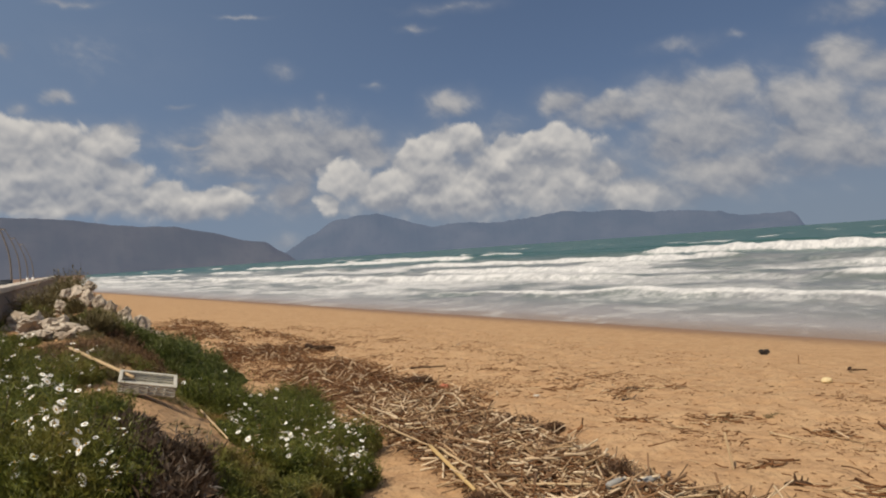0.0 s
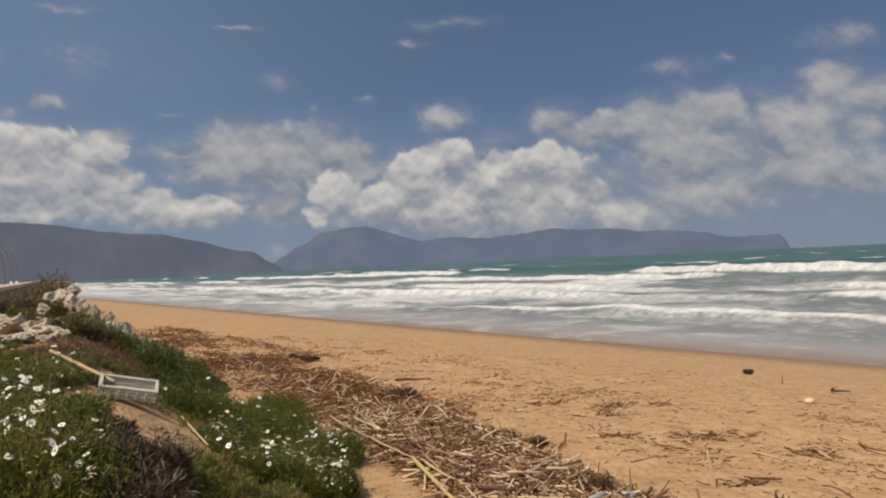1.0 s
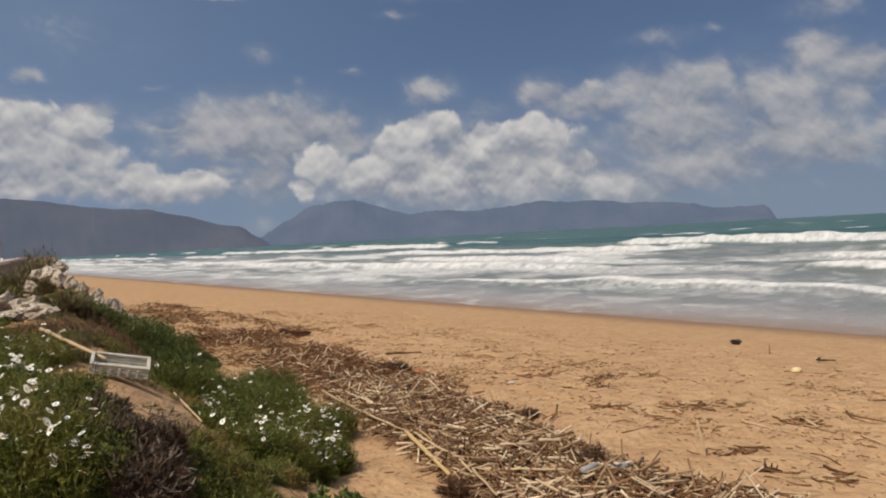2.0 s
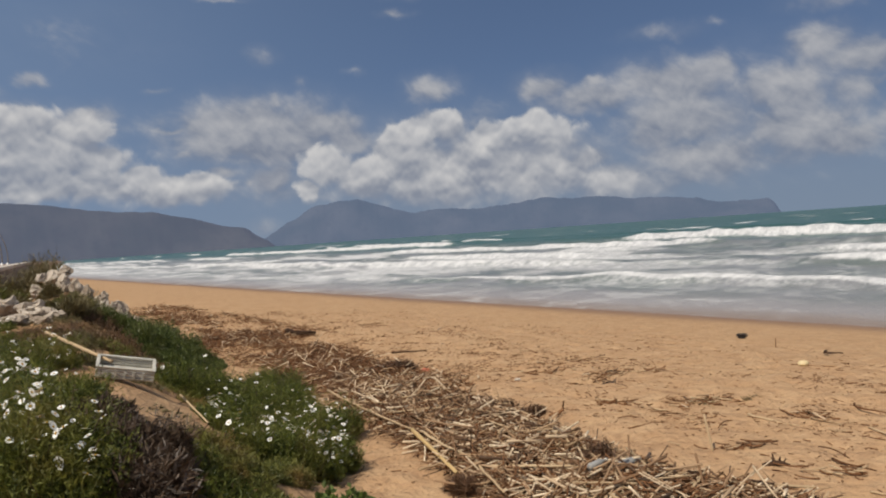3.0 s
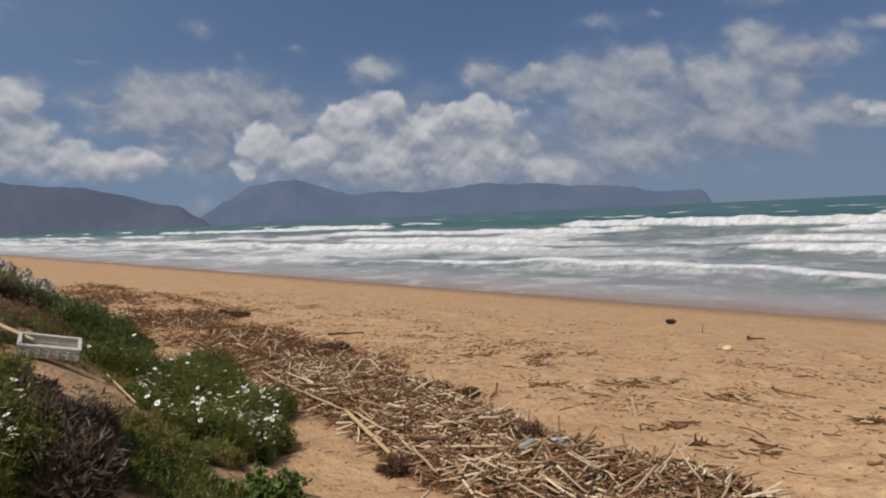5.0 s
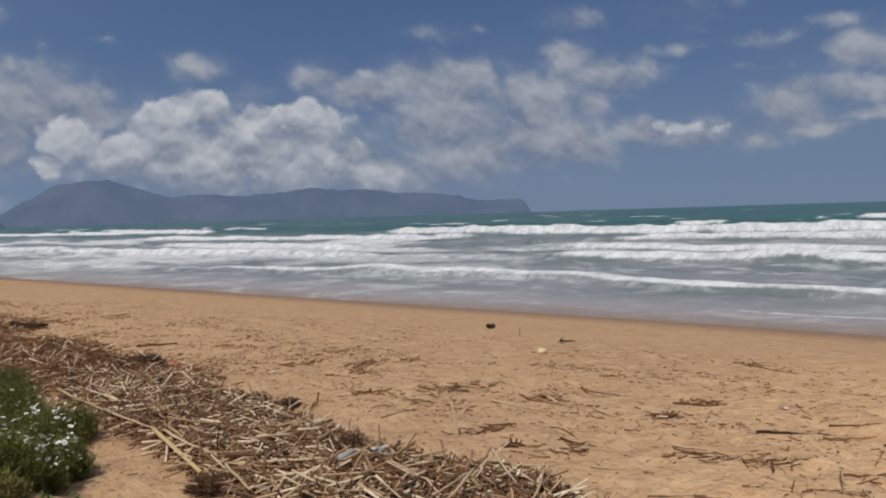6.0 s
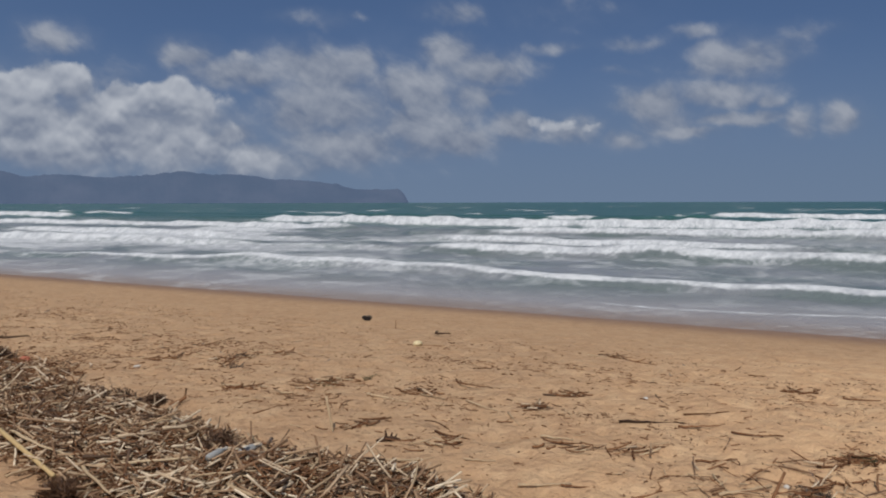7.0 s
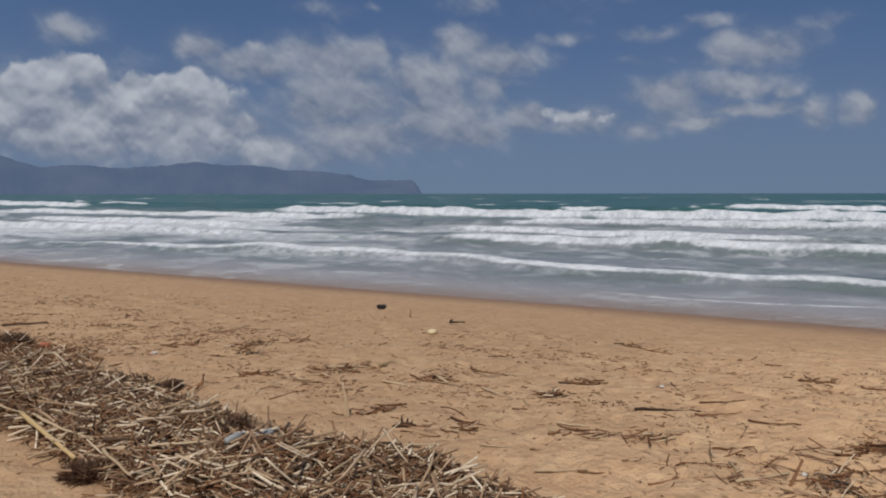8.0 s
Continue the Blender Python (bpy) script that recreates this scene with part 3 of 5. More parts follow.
def heap_share(s, w):
    """How thick the wrack lies, 0 to 1: a thick near lobe and a flatter one further along the beach."""
    wob = 0.35 * (fbm(w * 0.9, w * 0 + 3, 3, 805) - 0.5)
    mid = 4.68 + 0.19 * np.clip(w - 5, 0, 3.2)
    d1 = np.hypot((s - mid - wob) / (0.84 - 0.34 * ease(8.4, 10.6, w)), np.maximum(np.abs(w - 6.4) - 3.1, 0) / 1.3)
    d2 = np.hypot((s - 5.95 - wob - 0.05 * (w - 14)) / 1.25, np.maximum(np.abs(w - 14.7) - 3.9, 0) / 2.0)
    d3 = np.hypot((s - 6.7 - 0.2 * wob) / 0.75, (w - 0.2) / 1.5)
    strips = ease(0.30, 0.62, fbm(s * 1.7, w * 0.42, 3, 807))
    one = np.maximum(ease(1.15, 0.7, d1), (0.12 + 0.62 * strips) * ease(1.25, 0.5, d2))
    one = np.maximum(one, 0.055 * ease(1.3, 0.3, d3))
    far = 0.30 * ease(1.6, 0.4, np.abs(s - 7.2 - 0.05 * (w - 20)) / 1.1) * ease(15, 18, w) * ease(38, 28, w) * strips
    return np.maximum(one, far) * (0.40 + 0.85 * fbm(s * 1.1, w * 1.1, 3, 801))


def build_ground():
    s = spread(-3, 22, 0.09, -4600, 4700, 1.12)
    w = spread(-4, 24, 0.09, -4600, 4900, 1.06)
    S, Wd = np.meshgrid(s, w)
    X, Y = plan(S, Wd)
    Z = ground_at(X, Y)
    edge = SHORE - 1.0 + 1.4 * (fbm(Wd * 0.16, S * 0.02, 3, 21) - 0.5)
    wet = ease(0, 1, (S - edge + 3.0) / 3.4)
    humus = dune_share(S, Wd) * ease(0.38, 0.62, fbm(X * 0.9, Y * 0.9, 4, 31)) * ease(0, 3, Wd - 2)
    humus = humus * (1 - np.exp(-((X + 2.35) / 0.75) ** 2 - ((Y - 6.5) / 1.1) ** 2))
    humus = np.maximum(humus, 0.9 * np.clip(heap_share(S, Wd) * 1.4, 0, 1))
    # mask of the paler sand: grows towards low w, ends before the water
    dry = ease(5.0, -1.0, Wd + 1.6 * (fbm(S * 0.5, Wd * 0.5, 3, 33) - 0.5)) * ease(17, 12, S)
    ob = new("ground", grid_mesh("ground", X, Y, Z, SAND, {"wet": wet, "humus": humus, "dry": dry}))
    tagged(ob, "orange-tan beach sand rising to a sandy dune, wet along the water", "sand", kind="structure")


build_ground()


# ---- sea ----
def churned(S, Wd):
    """Share of left-over foam: the near water is calmer where the bay opens."""
    out = ease(6, 17, S - SHORE)
    return out + (1 - out) * (0.50 + 0.50 * ease(9, 19, Wd + 6 * (fbm(S / 5.0, Wd / 6.0, 3, 201) - 0.5)))


def sea_state(S, Wd):
    """Height and foam of the sea at plan coordinates."""
    Z = np.zeros_like(S)
    foam = np.zeros_like(S)
    out = S - SHORE

    def breaker(s0, high, length, seed, share=0.5, churn=6.0, sway=3.0, lo=-1e9, hi=1e9, fade=12.0, white=1.0):
        nonlocal Z, foam
        front = s0 + sway * (fbm(Wd / 26.0, Wd * 0 + seed, 3, seed) - 0.5) * 2 + 1.6 * (fbm(Wd / 5.0, Wd * 0, 3, seed + 5) - 0.5)
        d = S - front
        on = ease(share - 0.10, share + 0.12, fbm(Wd / 34.0 + seed * 3.7, Wd * 0 + 2.0, 2, seed + 2) + 0.34 * (fbm(Wd / 7.0, S / 9.0, 3, seed + 21) - 0.5))
        on = on * ease(lo, lo + fade, Wd) * ease(hi, hi - fade, Wd)
        rough = 0.75 + 0.5 * fbm(Wd / 2.2, S / 2.0, 3, seed + 7)
        up = np.where(d < 0, ease(-0.9 - high * 0.5, 0.0, d), np.exp(-np.maximum(d, 0) / length))
        Z = Z + high * up * (0.35 + 0.65 * on) * rough
        face = np.where(d < 0, ease(-churn * 0.22 - 0.5, -0.1, d), np.exp(-(np.maximum(d, 0) / (churn * 0.13 + 0.2)) ** 2))
        trail = np.exp(-np.maximum(d, 0) / (churn * 0.8)) * (d > 0) * 0.44
        lumps = fbm(Wd / 3.4, S / 1.7, 4, seed + 11)
        foam = np.maximum(foam, white * on * np.maximum(face * (0.82 + 0.42 * lumps), trail * (0.42 + 0.95 * lumps)))

    breaker(23.6, 0.05, 1.0, 41, 0.30, 0.5, 1.6, lo=-30, hi=12, fade=6, white=0.68)
    breaker(29.5, 0.34, 2.0, 44, 0.05, 1.8, 1.8, hi=64, fade=30)
    breaker(42.5, 0.55, 4.0, 47, 0.16, 4.2, 2.0)
    breaker(55.0, 0.45, 4.0, 50, 0.55, 6.0, 2.5)
    breaker(68.0, 0.85, 5.0, 53, 0.05, 6.0, 2.5, hi=40)
    breaker(74.0, 0.7, 5.0, 54, 0.42, 9.0, 4.0, lo=45)
    breaker(94.0, 1.15, 6.0, 57, 0.0, 11.0, 3.0, hi=94)
    breaker(118.0, 1.0, 7.0, 61, 0.50, 10.0, 5.0, hi=60)
    breaker(108.0, 1.1, 7.0, 63, 0.15, 10.0, 4.0, lo=150, hi=340)
    breaker(160.0, 0.9, 8.0, 65, 0.60, 9.0, 6.0)
    surf = ease(150, 60, S)
    chop = (fbm(S / 2.6, Wd / 5.0, 4, 71) - 0.5) * 0.46 + (fbm(S / 9.0, Wd / 22.0, 3, 75) - 0.5) * 0.6
    Z = Z + chop * ease(0.5, 14, out) * ease(700, 200, S)
    # the swash thins out on the sand
    Z = Z * ease(-1.0, 5.0, out) + 0.05 * (fbm(Wd / 5.0, Wd * 0 + 4, 3, 81) - 0.35) * ease(9, 2, out)
    left = fbm(S / 7.0, Wd / 16.0, 5, 85)
    foam = np.maximum(foam, churned(S, Wd) * surf * ease(1.0, 8.0, out) * (0.06 + 0.20 * ease(12, 65, Wd) + 0.53 * ease(0.365, 0.66, left)))
    foam = np.maximum(foam, ease(30, 58, Wd) * ease(0.4, 4, out) * ease(44, 18, out) * (0.32 + 0.66 * fbm(S / 1.6, Wd / 5.0, 4, 89)))
    # a thin bright line at the water's edge and one a little further out
    rim = SHORE + 0.9 + 2.4 * (fbm(Wd / 6.5, Wd * 0 + 8, 3, 91) - 0.5)
    foam = np.maximum(foam, 0.62 * np.exp(-((S - rim) / 0.16) ** 2) * ease(0.42, 0.55, fbm(Wd / 9.0, Wd * 0, 2, 95)))
    foam = np.maximum(foam, 0.80 * churned(S, Wd) * ease(SHORE + 8, SHORE + 4, S) * fbm(S / 0.45, Wd / 4.0, 4, 97))
    # white horses out at sea
    caps = fbm(S / 10.0, Wd / 26.0, 4, 99)
    foam = np.maximum(foam, ease(0.70, 0.76, caps) * ease(100, 180, S) * ease(900, 400, S))
    return Z, np.clip(foam, 0, 1)


def build_sea():
    s = np.concatenate([np.arange(18.6, 36, 0.16), np.arange(36, 62, 0.26), np.arange(62, 180, 0.55), 180 * 1.05 ** np.arange(0, 68)])
    s = np.append(s[s < 4850], 4850.0)
    w = spread(-16, 70, 0.45, -4500, 4850, 1.035)
    S, Wd = np.meshgrid(s, w)
    Z, foam = sea_state(S, Wd)
    X, Y = plan(S, Wd)
    murk = 0.95 * ease(125, 55, S)
    ob = new("water", grid_mesh("water", X, Y, Z, SEA, {"foam": foam, "murk": np.clip(murk, 0, 1), "lace": np.clip(murk, 0, 1) * churned(S, Wd) * (0.55 + 0.45 * ease(75, 40, S)), "far": ease(60, 400, S), "shoal": ease(29, 22, S), "edge": ease(23.5, 20.4, S)}))
    tagged(ob, "green-blue sea with rows of white breaking surf", "sea", kind="structure")


build_sea()


# ---- far ridges ----
def build_ridge(name, label, mat, radius, depth, crest_line, rough, seed):
    """A mountain ridge; crest_line names its summits and saddles by bearing and height in degrees."""
    at, high = zip(*crest_line)
    a = np.linspace(at[0], at[-1], 520)
    t = np.linspace(0, 1, 34)
    line = np.interp(a, at, high)
    ring = np.hanning(9)
    line = np.convolve(np.pad(line, 4, mode="edge"), ring / ring.sum(), mode="valid")
    A, T = np.meshgrid(a, t)
    crest = np.tile(line, (len(t), 1))
    crest = crest + rough * (fbm(A * 0.9, T * 0 + 3, 5, seed) - 0.5) * ease(0.0, 0.8, crest) + 0.35 * rough * (fbm(A * 4.5, T * 0, 3, seed + 3) - 0.5) * ease(0.0, 0.8, crest)
    shape = np.sin(np.clip(T / 0.62, 0, 1) * math.pi / 2) * ease(1.0, 0.62, T)
    # spurs and gullies run down from the crest
    spur = np.abs(2 * fbm(A * 0.5 + 1.2 * T, T * 1.6, 3, seed + 6) - 1)
    shape = shape * (1 - 0.06 * (1 - shape) * ease(0.0, 0.45, spur))
    R = radius + depth * T + 25 * (fbm(A * 0.8, T * 2, 3, seed + 9) - 0.5)
    Z = R * np.tan(np.radians(crest * shape)) - 2.0 + 3.2 * shape
    X, Y = R * np.sin(np.radians(A)), R * np.cos(np.radians(A))
    ob = new(name, grid_mesh(name, X, Y, Z, mat))
    tagged(ob, label, "mountain", kind="structure")


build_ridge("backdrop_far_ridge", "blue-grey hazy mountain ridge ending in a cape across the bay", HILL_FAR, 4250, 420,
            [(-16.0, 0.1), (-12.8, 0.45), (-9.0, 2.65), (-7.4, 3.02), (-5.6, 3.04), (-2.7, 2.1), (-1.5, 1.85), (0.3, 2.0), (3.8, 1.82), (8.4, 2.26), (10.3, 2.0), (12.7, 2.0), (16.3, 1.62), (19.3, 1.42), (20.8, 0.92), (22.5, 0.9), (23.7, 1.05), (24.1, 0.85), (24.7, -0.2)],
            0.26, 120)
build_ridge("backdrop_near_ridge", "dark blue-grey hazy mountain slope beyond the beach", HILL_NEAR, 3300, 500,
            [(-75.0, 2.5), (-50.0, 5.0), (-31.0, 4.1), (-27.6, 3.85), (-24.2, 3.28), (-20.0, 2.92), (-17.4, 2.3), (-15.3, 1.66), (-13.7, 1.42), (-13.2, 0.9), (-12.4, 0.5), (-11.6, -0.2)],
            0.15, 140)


# ---- road wall ----
def build_wall():
    wall = tagged(new("wall_road"), "long low concrete road wall with pale coping stones", "wall", kind="structure")
    length = (WALL_B - WALL_A).length
    n = int(length / 2.2)
    yaw = math.atan2(WALL_DIR.y, WALL_DIR.x)
    body = bm_mesh("panel", box_bm(length / n - 0.012, 0.30, 1.75, 0.012), CONCRETE)
    # coping is coloured paler than the panels to show its sunlit top
    cap = bm_mesh("coping_stone", box_bm(length / n - 0.015, 0.42, 0.10, 0.02), COPING)
    for i in range(n):
        p = WALL_A + WALL_DIR * (length * (i + 0.5) / n)
        top = 3.09 + 0.18 * i / n
        part("panel", body, wall, m=Matrix.Translation((p.x, p.y, top - 0.10 - 0.875)) @ pose(0, 0, 0, 0, 0, math.degrees(yaw)))
        part("coping_stone", cap, wall, m=Matrix.Translation((p.x, p.y, top - 0.048)) @ pose(0, 0, 0, 0, 0, math.degrees(yaw)))


build_wall()


# ---- boulders ----
def boulder_mesh(seed, sx, sy, sz, level=4):
    r = random.Random(seed)
    bm = bmesh.new()
    bmesh.ops.create_icosphere(bm, subdivisions=level, radius=1.0)
    cuts = []
    for _ in range(22):
        n = Vector((r.gauss(0, 1), r.gauss(0, 1), r.gauss(0, 0.9))).normalized()
        cuts.append((n, r.uniform(0.42, 0.82)))
    off = Vector((seed * 3.1, seed * 1.7, 0))
    for v in bm.verts:
        p = v.co.copy()
        for n, d in cuts:
            e = p.dot(n) - d
            if e > 0:
                p -= n * e * 0.98
        crack = abs(noise.noise(p * 2.6 + off))
        p += p.normalized() * (0.16 * noise.fractal(p * 2.6 + off, 0.9, 2.0, 4) + 0.06 * noise.fractal(p * 7.0 + off, 0.7, 2.0, 3) - 0.16 * max(0.0, 0.10 - crack) / 0.10)
        v.co = Vector((p.x * sx, p.y * sy, p.z * sz))
    return bm_mesh("boulder", bm, ROCK, False)


def build_boulders():
    rows = [  # x, y, half sizes, lift, turn
        (-6.80, 11.72, 0.19, 0.18, 0.18, 0.16, 20), (-6.50, 11.50, 0.27, 0.28, 0.22, 0.08, -25), (-6.12, 11.40, 0.30, 0.28, 0.19, 0.08, 40), (-5.82, 11.22, 0.24, 0.24, 0.15, 0.04, 15),
        (-6.08, 10.95, 0.33, 0.25, 0.12, 0.02, 60), (-5.68, 10.92, 0.20, 0.20, 0.09, 0.0, 10), (-6.40, 11.05, 0.20, 0.20, 0.10, 0.0, 33),
        (-7.42, 14.10, 0.19, 0.22, 0.24, 0.12, 10), (-7.36, 14.20, 0.20, 0.18, 0.13, 0.52, 80), (-7.20, 14.00, 0.16, 0.18, 0.14, 0.02, 35),
        (-7.00, 14.30, 0.25, 0.24, 0.24, 0.10, 0), (-6.82, 14.45, 0.19, 0.20, 0.22, 0.05, 50), (-7.02, 14.45, 0.20, 0.18, 0.12, 0.55, 15),
        (-6.62, 13.95, 0.16, 0.18, 0.29, 0.16, 60), (-6.36, 13.85, 0.16, 0.17, 0.29, 0.14, 25), (-6.16, 13.95, 0.17, 0.17, 0.25, 0.10, 75), (-6.45, 14.55, 0.22, 0.22, 0.26, 0.05, 5),
        (-6.15, 14.55, 0.24, 0.20, 0.30, 0.16, 45), (-5.90, 14.75, 0.28, 0.20, 0.26, 0.14, 0), (-5.70, 14.95, 0.22, 0.18, 0.22, 0.12, 65), (-7.90, 15.60, 0.28, 0.26, 0.26, 0.04, 65),
        (-7.30, 15.60, 0.24, 0.26, 0.22, 0.04, 12), (-9.40, 22.50, 0.40, 0.36, 0.30, 0.05, 5), (-10.6, 25.0, 0.45, 0.45, 0.36, 0.0, 0)]
    label = "rough brownish-white limestone boulder half sunk in the dune"
    r = random.Random(77)
    for i, (x, y, sx, sy, sz, lift, turn) in enumerate(rows):
        z = height(x, y) + sz * 0.25 + lift * 0.6
        thing("boulder", label, "rock", "boulders on the dune",
              at=Matrix.Translation((x, y, z)) @ pose(0, 0, 0, (i * 37) % 24 - 12, (i * 53) % 20 - 10, turn), me=boulder_mesh(i + 1, sx, sy, sz))
        for k in range(3):
            a = r.uniform(0, 6.28)
            u, v = x + math.cos(a) * (sx + 0.06) * r.uniform(0.8, 1.3), y + math.sin(a) * (sy + 0.06) * r.uniform(0.8, 1.3)
            q = r.uniform(0.06, 0.14)
            thing("stone", "small broken piece of pale limestone beside boulders", "rock", "broken stones on the dune",
                  at=Matrix.Translation((u, v, height(u, v) + q * 0.25)) @ pose(0, 0, 0, r.uniform(-20, 20), r.uniform(-20, 20), r.uniform(0, 360)), me=boulder_mesh(100 + i * 3 + k, q * 1.3, q, q * 0.7, 3))


build_boulders()


# ---- street lamps and a car on the road ----
def build_lamp():
    lamp = thing("street_lamp", "tall grey street lamp with a bowed pole beside the road", "street lamp", "lamps along the road")
    pts, rad = [], []
    for k in range(15):
        t = k / 14
        pts.append((-1.35 * max(0, t - 0.35) ** 1.8 * 2.1, 0, 7.1 * t - 0.3 * max(0, t - 0.6) ** 2))
        rad.append(0.10 - 0.055 * t)
    v, f = tube(pts, rad, 8)
    part("pole", mesh_of("pole", v, f, STEEL), lamp)
    end = Vector(pts[-1])
    bm = box_bm(0.62, 0.22, 0.10, 0.035, (end.x - 0.26, 0, end.z - 0.02))
    head = part("lamp_head", bm_mesh("lamp_head", bm, STEEL), lamp)
    part("lens", bm_mesh("lens", box_bm(0.5, 0.17, 0.05, 0.02, (end.x - 0.28, 0, end.z - 0.085)), GLASSY), head, "pale glass lens")
    v, f = tube([(0, 0, -0.1), (0, 0, 0.35), (0, 0, 0.42)], [0.19, 0.18, 0.10], 10)
    part("base", mesh_of("base", v, f, STEEL), lamp)
    return lamp


def build_road_things():
    lamp = build_lamp()
    spots = [(-38.0, 64.6), (-49.9, 86.6), (-60.6, 107.0), (-31.9, 51.1), (-71.5, 128.0)]
    for k, (x, y) in enumerate(spots):
        m = Matrix.Translation((x, y, height(x, y))) @ pose(0, 0, 0, 0, 0, 24)
        if k == 0:
            lamp.matrix_basis = m
        else:
            copy_thing(lamp, m)
    # two small white bollards and a parked car behind the wall
    for x, y in ((-40.6, 71.6), (-41.7, 74.5)):
        v, f = tube([(0, 0, 0), (0, 0, 1.25), (0, 0, 1.32)], [0.12, 0.12, 0.06], 10)
        thing("bollard", "white concrete bollard standing beside the road", "bollard", "bollards beside the road",
              at=Matrix.Translation((x, y, height(x, y))), me=mesh_of("bollard", v, f, WHITE))
    car = thing("car", "dark parked car seen behind the road wall", "car", at=Matrix.Translation((-36.0, 60.0, height(-36.0, 60.0) - 0.20)) @ pose(0, 0, 0, 0, 0, 119))
    bm = box_bm(4.1, 1.7, 0.62, 0.12, (0, 0, 0.60))
    part("body", bm_mesh("body", bm, DARKPAINT, True), car)
    bm = box_bm(2.2, 1.5, 0.55, 0.16, (-0.2, 0, 1.12))
    for v in bm.verts:
        if v.co.z > 1.2:
            v.co.x = -0.2 + (v.co.x + 0.2) * 0.78
            v.co.y *= 0.88
    part("cabin", bm_mesh("cabin", bm, WINDOW, True), car, "tinted car windows")
    bm = box_bm(1.6, 1.28, 0.05, 0.02, (-0.2, 0, 1.41))
    part("roof", bm_mesh("roof", bm, DARKPAINT, True), car)
    for x in (-1.3, 1.3):
        for y in (-0.78, 0.78):
            v, f = tube([(x, y - 0.1, 0.32), (x, y + 0.1, 0.32)], [0.32, 0.32], 18)
            wheel = part("wheel", mesh_of("wheel", v, f, BLACK), car, "black tyre")
            v, f = tube([(x, y - 0.11, 0.32), (x, y + 0.11, 0.32)], [0.19, 0.19], 14)
            part("rim", mesh_of("rim", v, f, STEEL), wheel, "grey wheel rim")


build_road_things()


# ---- the box and the pole on the dune ----
def build_crate():
    L, D, H, t = 0.55, 0.30, 0.085, 0.022
    crate = thing("fish_box", "weathered white plastic fish box lying tilted on the dune", "box",
                  at=Matrix.Translation((-3.25, 7.76, 2.07)) @ pose(0, 0, 0, 16, 13, 22))
    part("base", bm_mesh("base", box_bm(L, D, t, 0.006, (0, 0, -H / 2)), FOAMBOX), crate)
    for y in (-1, 1):
        for k in range(3):
            part("slat", bm_mesh("slat", box_bm(L, t * 0.7, 0.025, 0.004, (0, y * (D - t) / 2, -H / 2 + 0.032 + k * 0.031)), FOAMBOX), crate)
    for x in (-1, 1):
        part("end_side", bm_mesh("end_side", box_bm(t, D - 2 * t - 0.004, H, 0.008, (x * (L - t) / 2, 0, t / 2 + 0.001)), FOAMBOX), crate)
    for y in (-1, 1):
        part("rim", bm_mesh("rim", box_bm(L + 0.012, 0.034, 0.016, 0.005, (0, y * (D / 2 - 0.010), H / 2 + 0.02)), FOAMBOX), crate)
    for x in (-1, 1):
        part("rim", bm_mesh("rim", box_bm(0.034, D - 0.056, 0.016, 0.005, (x * (L / 2 - 0.010), 0, H / 2 + 0.02)), FOAMBOX), crate)
    for x in (-0.17, -0.085, 0, 0.085, 0.17):
        for y in (-1, 1):
            part("rib", bm_mesh("rib", box_bm(0.018, 0.014, H * 0.8, 0.003, (x, y * (D / 2 + 0.006), 0)), FOAMBOX), crate)


build_crate()


def cane(name, a, b, r, mat, label, category="cane", group="", knots=5, sag=0.0):
    a, b = Vector(a), Vector(b)
    pts, rad = [], []
    n = knots * 2
    for k in range(n + 1):
        t = k / n
        p = a.lerp(b, t)
        p.z -= sag * math.sin(math.pi * t)
        pts.append(p - a)
        rad.append(r * (1.0 if k % 2 else 1.14) * (1 - 0.2 * t))
    v, f = tube(pts, rad, 8)
    return thing(name, label, category, group, at=Matrix.Translation(a), me=mesh_of(name, v, f, mat))


cane("cane_pole", (-4.36, 8.42, 2.43), (-3.36, 7.70, 2.16), 0.019, PALE, "long pale cane leaning against the fish box", knots=6)
cane("cane_pole", (-2.95, 8.42, height(-2.95, 8.42) + 0.09), (-2.27, 7.15, height(-2.27, 7.15) + 0.05), 0.010, PALE, "thin pale cane lying across the bare sand of the dune", knots=4)
cane("cane_pole", (-0.42, 8.25, 1.12), (0.02, 7.08, 0.99), 0.022, BAMBOO, "thick yellow cane lying on the edge of the reed heap", knots=5)


# ---- plants ----
def blades(pos, way, length, width, bow):
    """Corners and faces of many narrow leaves."""
    n = len(pos)
    way = way / np.linalg.norm(way, axis=1, keepdims=True)
    side = np.cross(way, rng.normal(size=(n, 3)))
    side /= np.linalg.norm(side, axis=1, keepdims=True) + 1e-9
    nrm = np.cross(side, way)
    L, Wd = length[:, None], width[:, None]
    mid = pos + way * L * 0.5 + nrm * bow[:, None] * L
    co = np.stack([pos, mid + side * Wd, pos + way * L, mid - side * Wd], 1).reshape(-1, 3)
    i = np.arange(n)[:, None] * 4
    faces = np.concatenate([i + [0, 1, 2], i + [0, 2, 3]], 0)
    return co, faces


